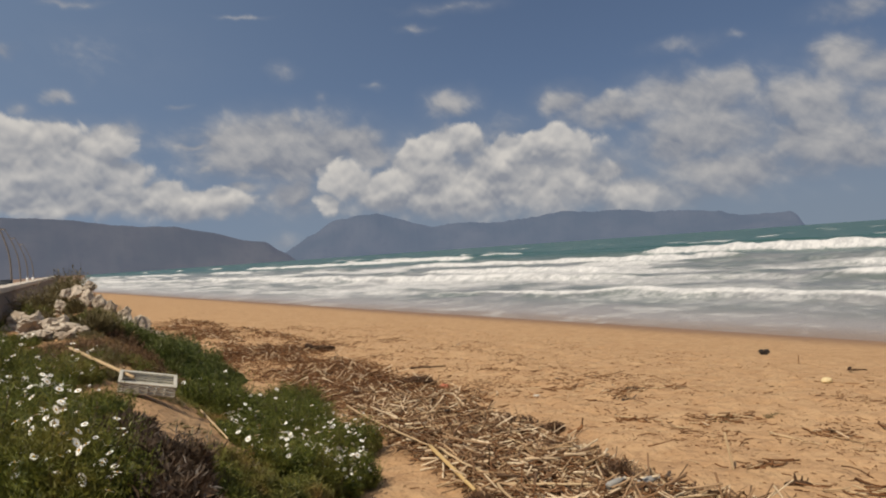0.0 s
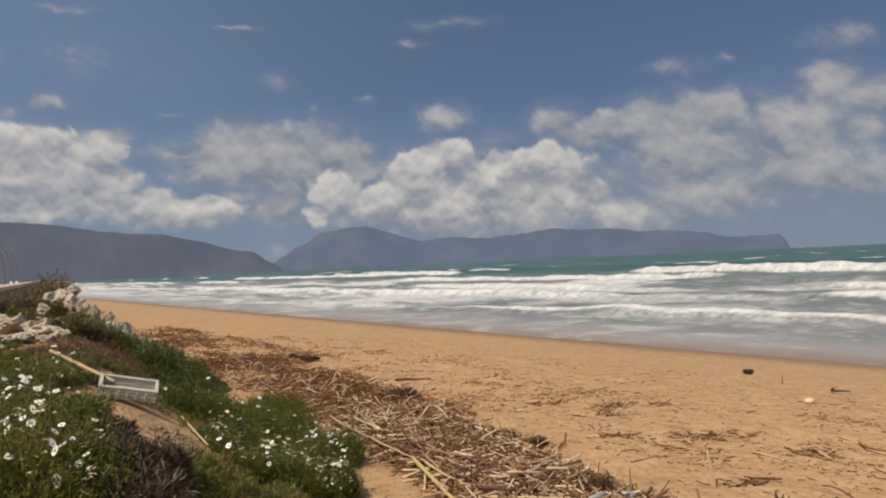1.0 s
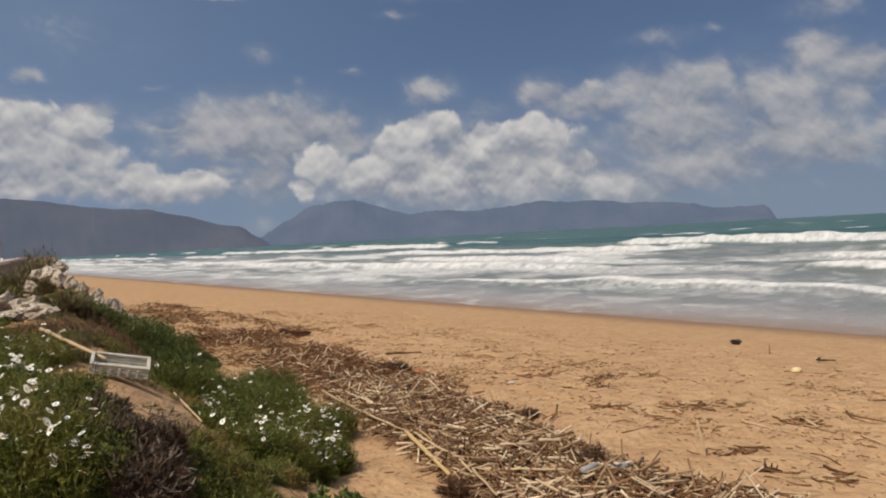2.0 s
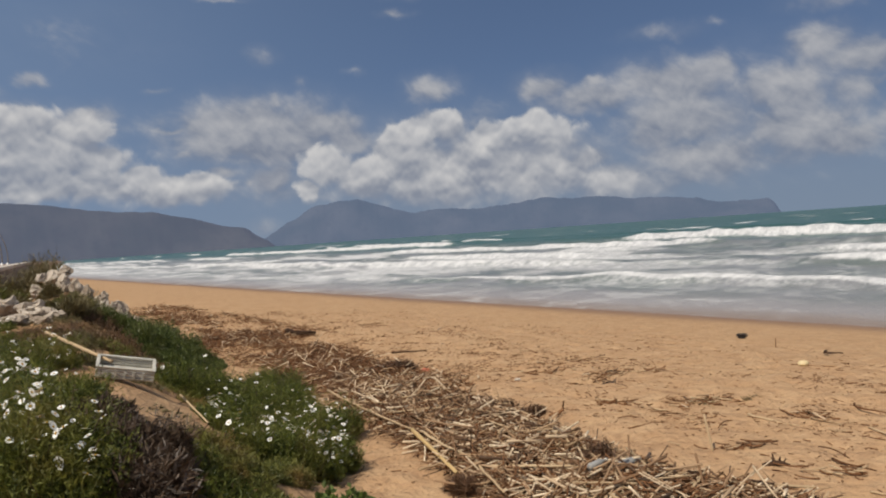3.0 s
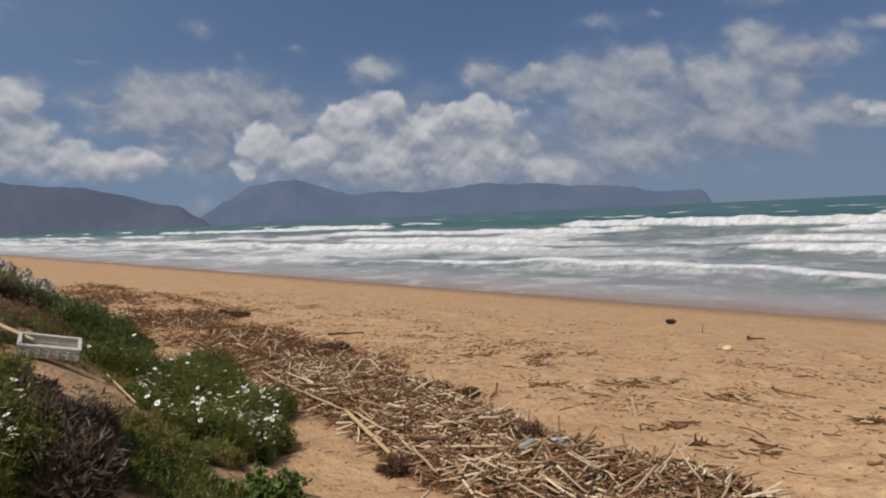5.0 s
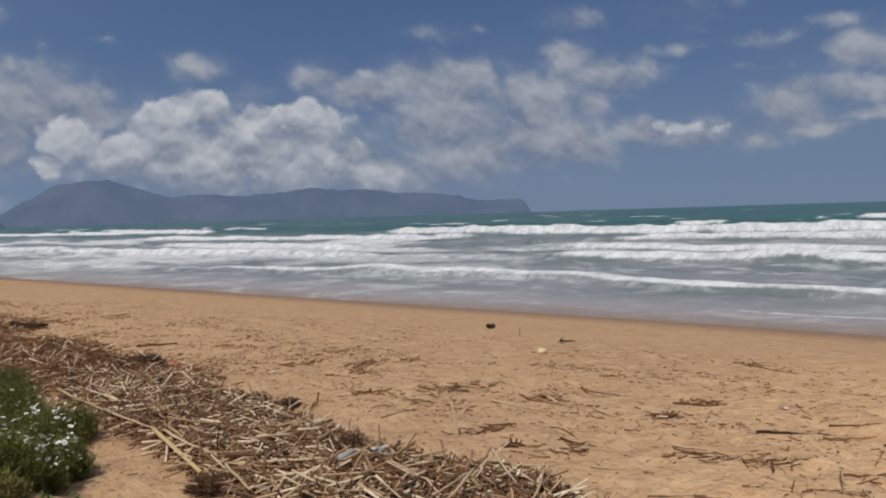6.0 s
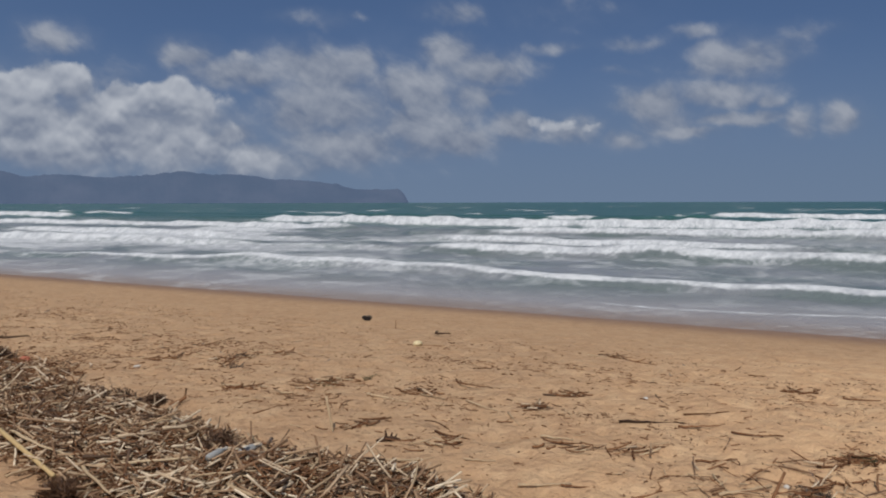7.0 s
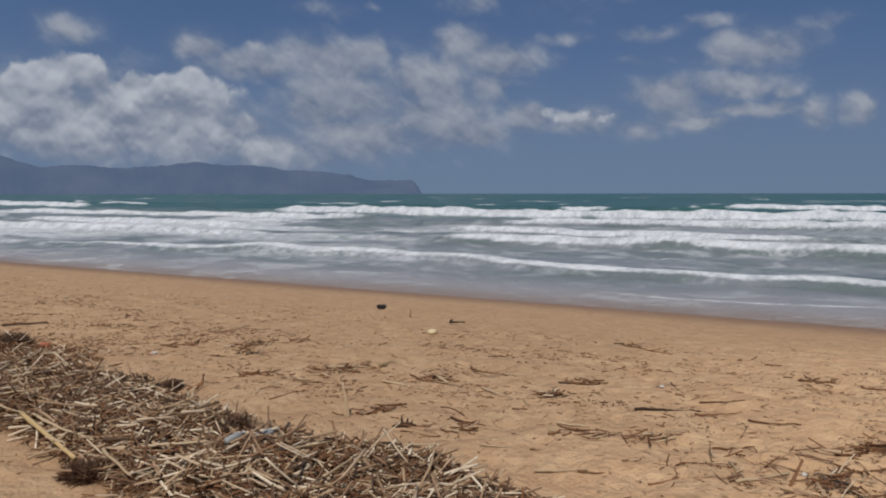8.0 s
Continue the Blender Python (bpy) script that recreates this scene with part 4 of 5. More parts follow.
def tuft_field(n, cx, cy, rx, ry, turn, high, seed, clump=1.6, edge=0.62):
    """Points in a lumpy cushion of leaves over the ground, with a height and an outward lean."""
    u = rng.uniform(-1, 1, (n * 3, 2))
    d = np.hypot(u[:, 0], u[:, 1])
    ang = np.arctan2(u[:, 1], u[:, 0])
    limit = 1 - edge * fbm(np.cos(ang) * 2.1 + seed, np.sin(ang) * 2.1, 3, seed)
    keep = d < limit
    u, d, limit = u[keep][:n], d[keep][:n], limit[keep][:n]
    c, s_ = math.cos(radians(turn)), math.sin(radians(turn))
    x = cx + u[:, 0] * rx * c - u[:, 1] * ry * s_
    y = cy + u[:, 0] * rx * s_ + u[:, 1] * ry * c
    lump = 0.10 + 1.65 * ease(0.25, 0.78, fbm(x * clump, y * clump, 3, seed + 4))
    dome = np.sqrt(np.clip(1 - (d / limit) ** 2.4, 0, 1))
    H = high * lump * (0.25 + 0.75 * dome)
    out = np.stack([(x - cx) / rx, (y - cy) / ry], -1)
    return x, y, ground_at(x, y), H, out


def bush(name, label, cx, cy, rx, ry, turn, high, n, mat, length=0.07, width=0.006, seed=1, upright=0.8, clump=1.6, category="bush", group="", low=0.15, lean=(0, 0, 0), sprig=14, flat=1.0):
    """Sprigs of leaves, each on a stem of its own, over the ground."""
    m = max(12, n // sprig)
    x, y, g, H, out = tuft_field(m, cx, cy, rx, ry, turn, high, seed, clump)
    m = len(x)
    H = H * rng.uniform(0.55, 1.15, m)
    d = np.stack([out[:, 0] * 0.55 + rng.normal(0, 0.32, m) + lean[0], out[:, 1] * 0.55 + rng.normal(0, 0.32, m) + lean[1], np.full(m, 1.0) + lean[2]], -1)
    d /= np.linalg.norm(d, axis=1, keepdims=True)
    k = m * sprig
    who = np.repeat(np.arange(m), sprig)
    u = rng.uniform(0, 1, k) ** 0.6
    base = np.stack([x, y, g - 0.02], -1)
    spot = base[who] + d[who] * (H[who] * (low + (1 - low) * u))[:, None] + rng.normal(0, 0.012, (k, 3))
    way = d[who] * upright + rng.normal(0, 0.62, (k, 3)) + np.array([0, 0, 0.15])
    way[:, 2] *= flat
    L = length * rng.uniform(0.5, 1.35, k) * (1.15 - 0.4 * u)
    co, faces = blades(spot - [cx, cy, 0], way, L, width * rng.uniform(0.6, 1.3, k), rng.uniform(-0.18, 0.18, k))
    g, H, x, y = g, H * d[:, 2], x + d[:, 0] * H, y + d[:, 1] * H
    k = m
    ob = thing(name, label, category, group, at=Matrix.Translation((cx, cy, 0)))
    part("foliage", soup("foliage", co, faces, mat), ob)
    # woody stems
    pts, fs = [], []
    for j in rng.integers(0, k, min(90, max(12, n // 250))):
        t = (x[j] - cx, y[j] - cy, g[j] + H[j] * 0.95)
        b = tuple(np.array([x[j] - cx, y[j] - cy, g[j] - 0.03]) - d[j] * [H[j], H[j], 0])
        v, f = tube([b, t], [0.005, 0.003], 4, False)
        fs += [tuple(q + len(pts) for q in face) for face in f]
        pts += v
    tagged(part("stem_tangle", mesh_of("stem_tangle", pts, fs, DEAD), ob, "thin brown stems"), kind="stuff")
    return ob, (x, y, g, H)


def flower_meshes():
    petals, faces = [], []
    n = 13
    for j in range(n):
        a = 2 * math.pi * j / n
        d, e = Vector((math.cos(a), math.sin(a), 0)), Vector((-math.sin(a), math.cos(a), 0))
        o = len(petals)
        petals += [d * 0.006, d * 0.017 + e * 0.0052 + Vector((0, 0, 0.003)), d * 0.026 + Vector((0, 0, 0.001)), d * 0.017 - e * 0.0052 + Vector((0, 0, 0.003))]
        faces.append((o, o + 3, o + 2, o + 1))
    ring = mesh_of("flower", petals, faces, PETAL)
    bm = bmesh.new()
    bmesh.ops.create_icosphere(bm, subdivisions=1, radius=0.0062)
    for v in bm.verts:
        v.co.z = v.co.z * 0.6 + 0.003
    return ring, bm_mesh("flower_centre", bm, DISC, True)


RING, EYE = flower_meshes()


def daisies(ob, field, count, seed, tilt=28, size=1.05, spot=None):
    x, y, g, H = field
    r = random.Random(seed)
    if spot is not None:
        pool = [i for i in range(len(x)) if math.hypot(x[i] - spot[0], y[i] - spot[1]) < spot[2]]
    else:
        pool = [i for i in range(len(x)) if fbm(x[i] * 2.2, y[i] * 2.2, 2, seed) > 0.44]
    if not pool:
        return
    o = ob.matrix_basis.translation
    for _ in range(int(count * 3.1)):
        i = r.choice(pool)
        k = size * (r.uniform(0.8, 1.2) if r.random() < 0.72 else r.uniform(0.4, 0.7))
        m = Matrix.Translation((x[i] - o.x, y[i] - o.y, g[i] + H[i] + r.uniform(0.04, 0.11) - o.z)) @ pose(0, 0, 0, r.gauss(22, tilt * 0.7), r.gauss(0, tilt * 0.7), r.uniform(0, 360)) @ Matrix.Scale(k, 4)
        fl = part("flower", RING, ob, "white daisy", m=m)
        part("flower_centre", EYE, fl, "yellow flower centre")


FLOWER_SPOTS = {0: (((-2.30, 4.30, 0.30), 13), ((-2.00, 4.20, 0.30), 9), ((-2.45, 4.75, 0.30), 7)), 2: (((-2.9, 5.5, 0.3), 5),),
                4: (((-4.1, 7.3, 0.4), 10), ((-3.6, 7.0, 0.3), 5)), 3: (((-3.7, 6.5, 0.4), 8),),
                6: (((-1.45, 7.2, 0.34), 13), ((-1.2, 7.35, 0.32), 6)), 7: (((-1.7, 8.4, 0.6), 12), ((-1.4, 8.4, 0.4), 6), ((-2.0, 8.4, 0.24), 14))}


def build_plants():
    green = "low feathery green bush with white daisies on the dune"
    rows = [  # x, y, rx, ry, turn, height, leaves, flowers
        (-2.62, 4.33, 1.02, 0.76, 115, 0.38, 34000, 34), (-3.55, 4.9, 1.02, 0.96, 0, 0.38, 20000, 10),
        (-3.22, 5.80, 0.72, 0.85, 30, 0.24, 24000, 26), (-4.25, 6.6, 1.09, 1.02, 0, 0.32, 18000, 30), (-4.45, 7.75, 0.90, 1.09, 20, 0.27, 16000, 34),
        (-5.4, 8.6, 1.02, 1.15, 0, 0.27, 12000, 12),
        (-1.54, 7.50, 0.58, 0.72, 60, 0.31, 24000, 46), (-1.72, 8.75, 0.76, 1.00, 10, 0.32, 22000, 44), (-2.50, 10.3, 0.84, 1.22, 20, 0.31, 16000, 16), (-1.62, 6.95, 0.50, 0.46, 20, 0.26, 13000, 22), (-2.05, 7.75, 0.62, 0.62, 20, 0.22, 12000, 14),
        (-6.35, 10.25, 0.85, 0.50, 30, 0.22, 12000, 10), (-5.95, 9.55, 0.70, 0.50, 20, 0.20, 9000, 8), (-2.40, 8.70, 0.46, 0.45, 0, 0.30, 11000, 30),
        (-2.95, 9.55, 0.60, 0.60, 0, 0.30, 11000, 8), (-3.35, 10.5, 0.62, 0.80, 20, 0.36, 12000, 4), (-2.25, 9.55, 0.50, 0.55, 0, 0.34, 10000, 8),
        (-2.85, 11.7, 0.60, 0.85, 20, 0.36, 11000, 3), (-2.10, 10.1, 0.46, 0.75, 20, 0.36, 11000, 8), (-1.45, 9.05, 0.42, 0.60, 15, 0.36, 11000, 14), (-2.45, 10.9, 0.50, 0.70, 20, 0.36, 11000, 3)]
    for k, (x, y, rx, ry, turn, hi, n, fl) in enumerate(rows):
        ob, field = bush("daisy_bush", green, x, y, rx, ry, turn, hi, int(n * 1.9), LEAF, 0.055, 0.0029, 200 + k * 9, upright=0.6, clump=3.4, group="daisy bushes on the dune")
        daisies(ob, field, fl // 2, 300 + k)
        for spot, count in FLOWER_SPOTS.get(k, ()):
            daisies(ob, field, count, 340 + k, spot=spot)
    scrub = "dense dark green scrub along the foot of the dune"
    for k, (x, y, rx, ry, turn, hi, n) in enumerate([(-4.1, 12.4, 0.85, 1.2, 20, 0.32, 13000), (-5.0, 14.8, 0.9, 1.5, 20, 0.32, 13000), (-6.2, 17.3, 0.9, 1.6, 22, 0.34, 12000),
                                                     (-7.4, 19.9, 0.7, 1.2, 22, 0.36, 9000), (-3.5, 11.2, 0.7, 0.9, 20, 0.34, 11000), (-5.2, 13.4, 0.6, 0.9, 20, 0.30, 9000),
                                                     (-5.35, 12.5, 0.50, 0.50, 0, 0.26, 7000), (-4.7, 12.9, 0.60, 0.70, 20, 0.40, 10000), (-4.3, 11.6, 0.55, 0.75, 20, 0.38, 10000)]):
        bush("scrub", scrub, x, y, rx, ry, turn, hi, int(n * 1.4), LEAF_DARK, 0.080, 0.006, 400 + k * 9, group="scrub along the dune")
    low = "low creeping green and reddish plants on the sand"
    for k, (x, y, rx, ry, turn, hi, n) in enumerate([(-1.60, 5.05, 0.52, 0.50, 0, 0.10, 10000), (-1.55, 5.60, 0.34, 0.30, 0, 0.07, 3500), (-1.20, 5.45, 0.30, 0.3, 0, 0.07, 3000), (-3.7, 9.2, 0.55, 0.6, 0, 0.16, 6000),
                                                     (-5.1, 10.0, 0.8, 0.6, 0, 0.16, 6000), (-4.7, 11.9, 0.5, 0.5, 0, 0.12, 3000), (-5.9, 13.4, 0.7, 1.4, 20, 0.16, 6000), (-4.75, 9.5, 0.7, 0.7, 0, 0.12, 6000), (-4.0, 10.0, 0.7, 0.7, 0, 0.10, 5000), (-5.3, 12.0, 0.8, 0.9, 0, 0.14, 6000), (-6.3, 15.2, 0.7, 1.3, 20, 0.16, 5000), (-2.95, 8.9, 0.5, 0.6, 0, 0.10, 3500), (-3.55, 8.45, 0.6, 0.4, 0, 0.10, 3500), (-5.6, 11.0, 0.5, 0.5, 0, 0.1, 3000), (-1.75, 5.3, 0.35, 0.4, 0, 0.10, 3500), (-1.2, 5.0, 0.5, 0.5, 0, 0.12, 6000), (-1.58, 6.05, 0.34, 0.40, 0, 0.12, 5500), (-1.95, 5.65, 0.24, 0.22, 0, 0.05, 1500), (-1.72, 5.72, 0.34, 0.34, 0, 0.12, 5500), (-1.42, 6.35, 0.30, 0.34, 0, 0.12, 4500), (-4.55, 10.5, 0.55, 0.65, 0, 0.15, 6000), (-4.2, 10.0, 0.5, 0.6, 0, 0.14, 5000), (-4.8, 11.3, 0.5, 0.7, 0, 0.16, 5000), (-3.9, 9.6, 0.4, 0.5, 0, 0.12, 3500)]):
        bush("creeping_plant", low, x, y, rx, ry, turn, hi, n, STRAW if k in (7, 12, 13) else RUSSET if k in (4, 5, 9, 8, 20, 22) else LEAF if k == 0 else LEAF_RED, 0.05, 0.0034, 500 + k * 9, upright=0.4, category="plant", group="creeping plants on the dune")
    for k, (x, y, rx, ry, hi, n) in enumerate([(-2.36, 5.20, 0.28, 0.50, 0.20, 30000), (-1.98, 4.75, 0.30, 0.46, 0.22, 28000), (-2.58, 5.75, 0.20, 0.36, 0.10, 9000), (-1.86, 4.40, 0.24, 0.36, 0.2, 12000)]):
        bush("dead_scrub", "tangled grey-brown dead scrub on the dune slope", x, y, rx, ry, 24, hi, n, DEAD, 0.12, 0.0005, 600 + k * 7, upright=0.3,
             lean=(0.6, -0.4, -0.2), group="dead scrub on the dune", sprig=8)
    bush("dry_litter", "thin litter of dead stems on the bare dune sand", -2.40, 6.6, 0.5, 0.8, 22, 0.03, 500, STRAW, 0.10, 0.0009, 620, upright=0.0, flat=0.2, category="litter", low=0.0)
    bush("dry_litter", "thin litter of dead stems on the bare dune sand", -2.0, 6.1, 0.5, 0.5, 0, 0.03, 900, DEAD, 0.10, 0.0011, 630, upright=0.0, flat=0.2, category="litter", low=0.0)
    bush("dead_scrub", "dark dead tuft beside the reed heap", 0.12, 6.86, 0.26, 0.16, -20, 0.13, 8000, FIBRE, 0.09, 0.0011, 640, flat=0.9, upright=0.35, sprig=7, category="bush")
    # broad-leaved weeds
    for k, (x, y, r, hi, n) in enumerate([(-0.92, 5.95, 0.30, 0.22, 620), (-1.12, 5.55, 0.2, 0.16, 260)]):
        bush("broadleaf_weed", "bright green broad-leaved weed on the sand", x, y, r, r * 0.8, 0, hi, n, LEAF_BROAD, 0.085, 0.024, 660 + k * 9, upright=0.5, category="plant", group="weeds on the sand")
    # grass tufts among the boulders
    dry = "tuft of tall yellow-green grass among boulders"
    for k, (x, y, r, hi, n) in enumerate([(-8.30, 16.2, 0.45, 0.50, 2600), (-6.10, 12.45, 0.24, 0.26, 2000), (-8.10, 14.6, 0.34, 0.44, 2600), (-7.55, 12.6, 0.22, 0.22, 1400),
                                         (-5.60, 11.9, 0.3, 0.24, 1200), (-8.7, 16.9, 0.4, 0.46, 1700), (-6.75, 13.3, 0.16, 0.16, 700), (-7.6, 13.4, 0.3, 0.26, 1600), (-8.6, 15.2, 0.3, 0.34, 1600), (-7.3, 13.2, 0.25, 0.2, 1000), (-5.60, 11.55, 0.20, 0.40, 1900), (-6.05, 11.85, 0.18, 0.36, 1700), (-3.95, 8.75, 0.3, 0.12, 600)]):
        bush("grass_tuft", dry if k < 12 else "sparse tuft of dry grass on the dune", x, y, r, r, 0, hi, int(n * 2.2), LEAF_RED if k in (1, 7) else STRAW, 0.12, 0.0016, 700 + k * 9,
             upright=1.1, sprig=5, clump=3.5, category="grass", group="grass tufts", low=0.0)


build_plants()


# ---- reed wrack along the tide line ----
def reed_mesh(name, length, radius, bend, mat, nodes=3, sides=6):
    pts, rad = [], []
    for k in range(nodes + 1):
        t = k / nodes
        pts.append((bend * length * math.sin(math.pi * t), 0, length * (t - 0.5)))
        rad.append(radius * (1.1 if k % 2 else 0.95))
    v, f = tube(pts, rad, sides)
    return mesh_of(name, v, f, mat)


def heap_height(s, w):
    return 0.16 * heap_share(s, w) * (0.6 + 0.8 * fbm(s * 1.7, w * 1.7, 2, 811))


def scatter(n, s0, s1, w0, w1, weight, seed):
    r = np.random.default_rng(seed)
    got = []
    while len(got) < n:
        s, w = r.uniform(s0, s1, 4000), r.uniform(w0, w1, 4000)
        keep = r.uniform(0, 1, 4000) < weight(s, w)
        got += list(zip(s[keep], w[keep]))
    return got[:n], r


def lying(s, w, lift, yaw, tilt, scale=1.0):
    """Pose of a stem, built along z, that lies on the ground."""
    x, y = plan(s, w)
    return Matrix.Translation((x, y, height(x, y) + lift)) @ pose(0, 0, 0, 0, 90 - tilt, yaw) @ Matrix.Scale(scale, 4)


def build_wrack():
    heap = thing("reed_heap", "long heap of broken dry reeds and canes washed onto the sand", "driftwood")
    kinds = [reed_mesh("reed", L, r, b, REED) for L, r, b in ((0.62, 0.0125, 0.02), (0.46, 0.014, 0.0), (0.38, 0.011, 0.03), (0.30, 0.015, 0.0), (0.28, 0.010, 0.0), (0.80, 0.012, 0.03), (0.20, 0.014, 0.0))]
    spots, r = scatter(300, 3.2, 7.0, 2.4, 9.6, heap_share, 900)
    for k, (s, w) in enumerate(spots):
        lift = float(heap_height(s, w)) * r.uniform(0.65, 1.15) + 0.012
        tilt = r.normal(0, 10) if r.uniform() < 0.84 else r.uniform(16, 62)
        yaw = r.normal(-30, 40) if r.uniform() < 0.40 else r.uniform(0, 360)
        size = r.uniform(0.45, 1.1) * (1.0 if abs(tilt) < 16 else 0.62)
        part("reed", kinds[int(r.integers(0, len(kinds)))], heap, m=lying(s, w, lift + abs(math.sin(radians(tilt))) * 0.2 * size, yaw, tilt, size))
    area = (3.0, 8.8, -1.5, 36.0)
    joined(heap, "reed_debris", "many more broken reeds lying crosswise", REED, 5600, lambda s, w: heap_share(s, w) * (0.30 + 0.70 * ease(12, 9, w)), area, (0.06, 0.40), (0.004, 0.0105), 5, 901, 17)
    joined(heap, "twig_debris", "dark twigs and root fibres among the reeds", TWIG, 15000, heap_share, area, (0.04, 0.26), (0.003, 0.008), 4, 902, 18)
    joined(heap, "cane_debris", "short pale splinters of cane", PALE, 4200, lambda s, w: heap_share(s, w) * (0.22 + 0.78 * ease(12, 9, w)), area, (0.03, 0.16), (0.003, 0.007), 4, 903, 20)
    joined(heap, "root_debris", "matted dark root fibres under the reeds", FIBRE, 9000, heap_share, area, (0.04, 0.20), (0.0015, 0.004), 3, 904, 22)


def joined(parent, name, label, mat, n, weight, area, lengths, radii, sides, seed, tilt_dev, deep=1.0, kind="stuff"):
    """Many small stems in one mesh."""
    spots, r = scatter(n, *area, weight, seed)
    sw = np.array(spots)
    x, y = plan(sw[:, 0], sw[:, 1])
    z = ground_at(x, y) + heap_height(sw[:, 0], sw[:, 1]) * r.uniform(0.1, 1.0, n) * deep + 0.006
    L = r.uniform(*lengths, n)
    R = r.uniform(*radii, n)
    yaw = np.where(r.uniform(0, 1, n) < 0.5, r.normal(-0.4, 0.8, n), r.uniform(0, 6.283, n))
    tilt = np.radians(r.normal(0, tilt_dev, n))
    d = np.stack([np.cos(yaw) * np.cos(tilt), np.sin(yaw) * np.cos(tilt), np.sin(tilt)], -1)
    a = np.stack([-np.sin(yaw), np.cos(yaw), np.zeros(n)], -1)
    b = np.cross(d, a)
    mid = np.stack([x, y, z + R * 0.6 + np.abs(np.sin(tilt)) * L * 0.3], -1)
    kink = a * (r.normal(0, 0.05, n) * L)[:, None]
    rings = []
    for t, k in ((-0.5, 0.0), (0.0, 1.0), (0.5, 0.0)):
        c = mid + d * (L * t)[:, None] + kink * k
        for j in range(sides):
            q = 2 * math.pi * j / sides
            rings.append(c + (a * math.cos(q) + b * math.sin(q)) * R[:, None])
    co = np.stack(rings, 1).reshape(-1, 3)
    base = (np.arange(n) * 3 * sides)[:, None]
    quads = []
    for k in range(2):
        for j in range(sides):
            m = (j + 1) % sides
            quads.append(base + [k * sides + j, k * sides + m, (k + 1) * sides + m, (k + 1) * sides + j])
    ob = new(name, soup(name, co, np.concatenate(quads, 0), mat))
    if parent is not None:
        ob.parent = parent
    tagged(ob, label, "" if parent is not None else "driftwood", kind=kind)
    return ob


build_wrack()


# ---- litter on the open sand ----
def litter_share(s, w):
    line = np.exp(-((s - 7.6 - 0.3 * np.sin(w * 0.8)) / 0.8) ** 2) * 0.45 + 0.30 * np.exp(-((s - 8.0) / 1.3) ** 2) * ease(7, 12, w) + np.exp(-((s - 9.8 - 0.4 * np.sin(w * 0.5)) / 0.6) ** 2) * 0.35
    return np.clip((0.14 + line) * ease(14.5, 8.5, s) * (0.25 + 1.5 * ease(0.45, 0.75, fbm(s * 1.4, w * 1.4, 3, 821))), 0, 1)


def crumb_share(s, w):
    return np.clip((0.22 + 0.5 * litter_share(s, w)) * ease(16, 11, s) * (0.06 + 2.2 * ease(0.50, 0.72, fbm(s * 1.9, w * 1.3, 4, 831))), 0, 1)


def build_litter():
    joined(None, "beach_litter", "scattered dark twigs and bark bits on the sand", TWIG, 6200, litter_share, (3.6, 15.5, -3.0, 26.0), (0.015, 0.10), (0.0022, 0.0060), 4, 911, 7)
    joined(None, "bark_crumbs", "small dark crumbs of bark strewn on the sand", BARK, 5200, crumb_share, (3.2, 13.5, -4.0, 24.0), (0.008, 0.050), (0.0015, 0.0050), 4, 914, 12)
    joined(None, "cane_litter", "scattered pale bits of cane on the sand", PALE, 700, litter_share, (3.6, 14.0, -3.0, 26.0), (0.03, 0.20), (0.002, 0.005), 4, 912, 5)
    kinds = []
    for k, (L, r, bend, mat) in enumerate(((0.55, 0.008, 0.06, TWIG), (0.4, 0.007, -0.08, TWIG), (0.7, 0.008, 0.05, PALE), (0.35, 0.009, 0.1, GREYWOOD), (0.5, 0.007, 0.04, REED))):
        kinds.append(reed_mesh("stick", L, r, bend, mat, 5))
    spots, r = scatter(110, 4.5, 14.0, -2.0, 20.0, litter_share, 920)
    names = ["bent dark twig lying on the sand", "short dark twig lying on the sand", "pale cane stick lying on the sand", "grey crooked stick lying on the sand", "dry reed lying on the sand"]
    for s, w in spots:
        k = int(r.integers(0, 5))
        thing("stick", names[k], "stick", "sticks on the sand", at=lying(s, w, 0.012, r.normal(-15, 60), r.normal(0, 3), r.uniform(0.35, 0.95)), me=kinds[k])


build_litter()


# ---- single finds on the sand ----
def laid_stick(x0, y0, x1, y1, r, mat, name, label, group, lift=0.0, crook=0.06):
    a = Vector((x0, y0, height(x0, y0) + r + lift))
    b = Vector((x1, y1, height(x1, y1) + r + lift))
    rr = random.Random(int(x0 * 91 + y0 * 37 + y1 * 11))
    side = (b - a).cross(Vector((0, 0, 1))).normalized()
    L = (b - a).length
    pts, rad = [], []
    for k in range(8):
        t = k / 7
        p = (b - a) * t + side * L * crook * (math.sin(t * 4.4 + rr.uniform(-0.4, 0.4)) + rr.uniform(-0.4, 0.4))
        p.z += rr.uniform(-0.2, 0.5) * r
        pts.append(p)
        rad.append(r * (1 - 0.5 * t) * rr.uniform(0.8, 1.2))
    v, f = tube(pts, rad, 6)
    return thing(name, label, "stick", group, at=Matrix.Translation(a), me=mesh_of(name, v, f, mat))


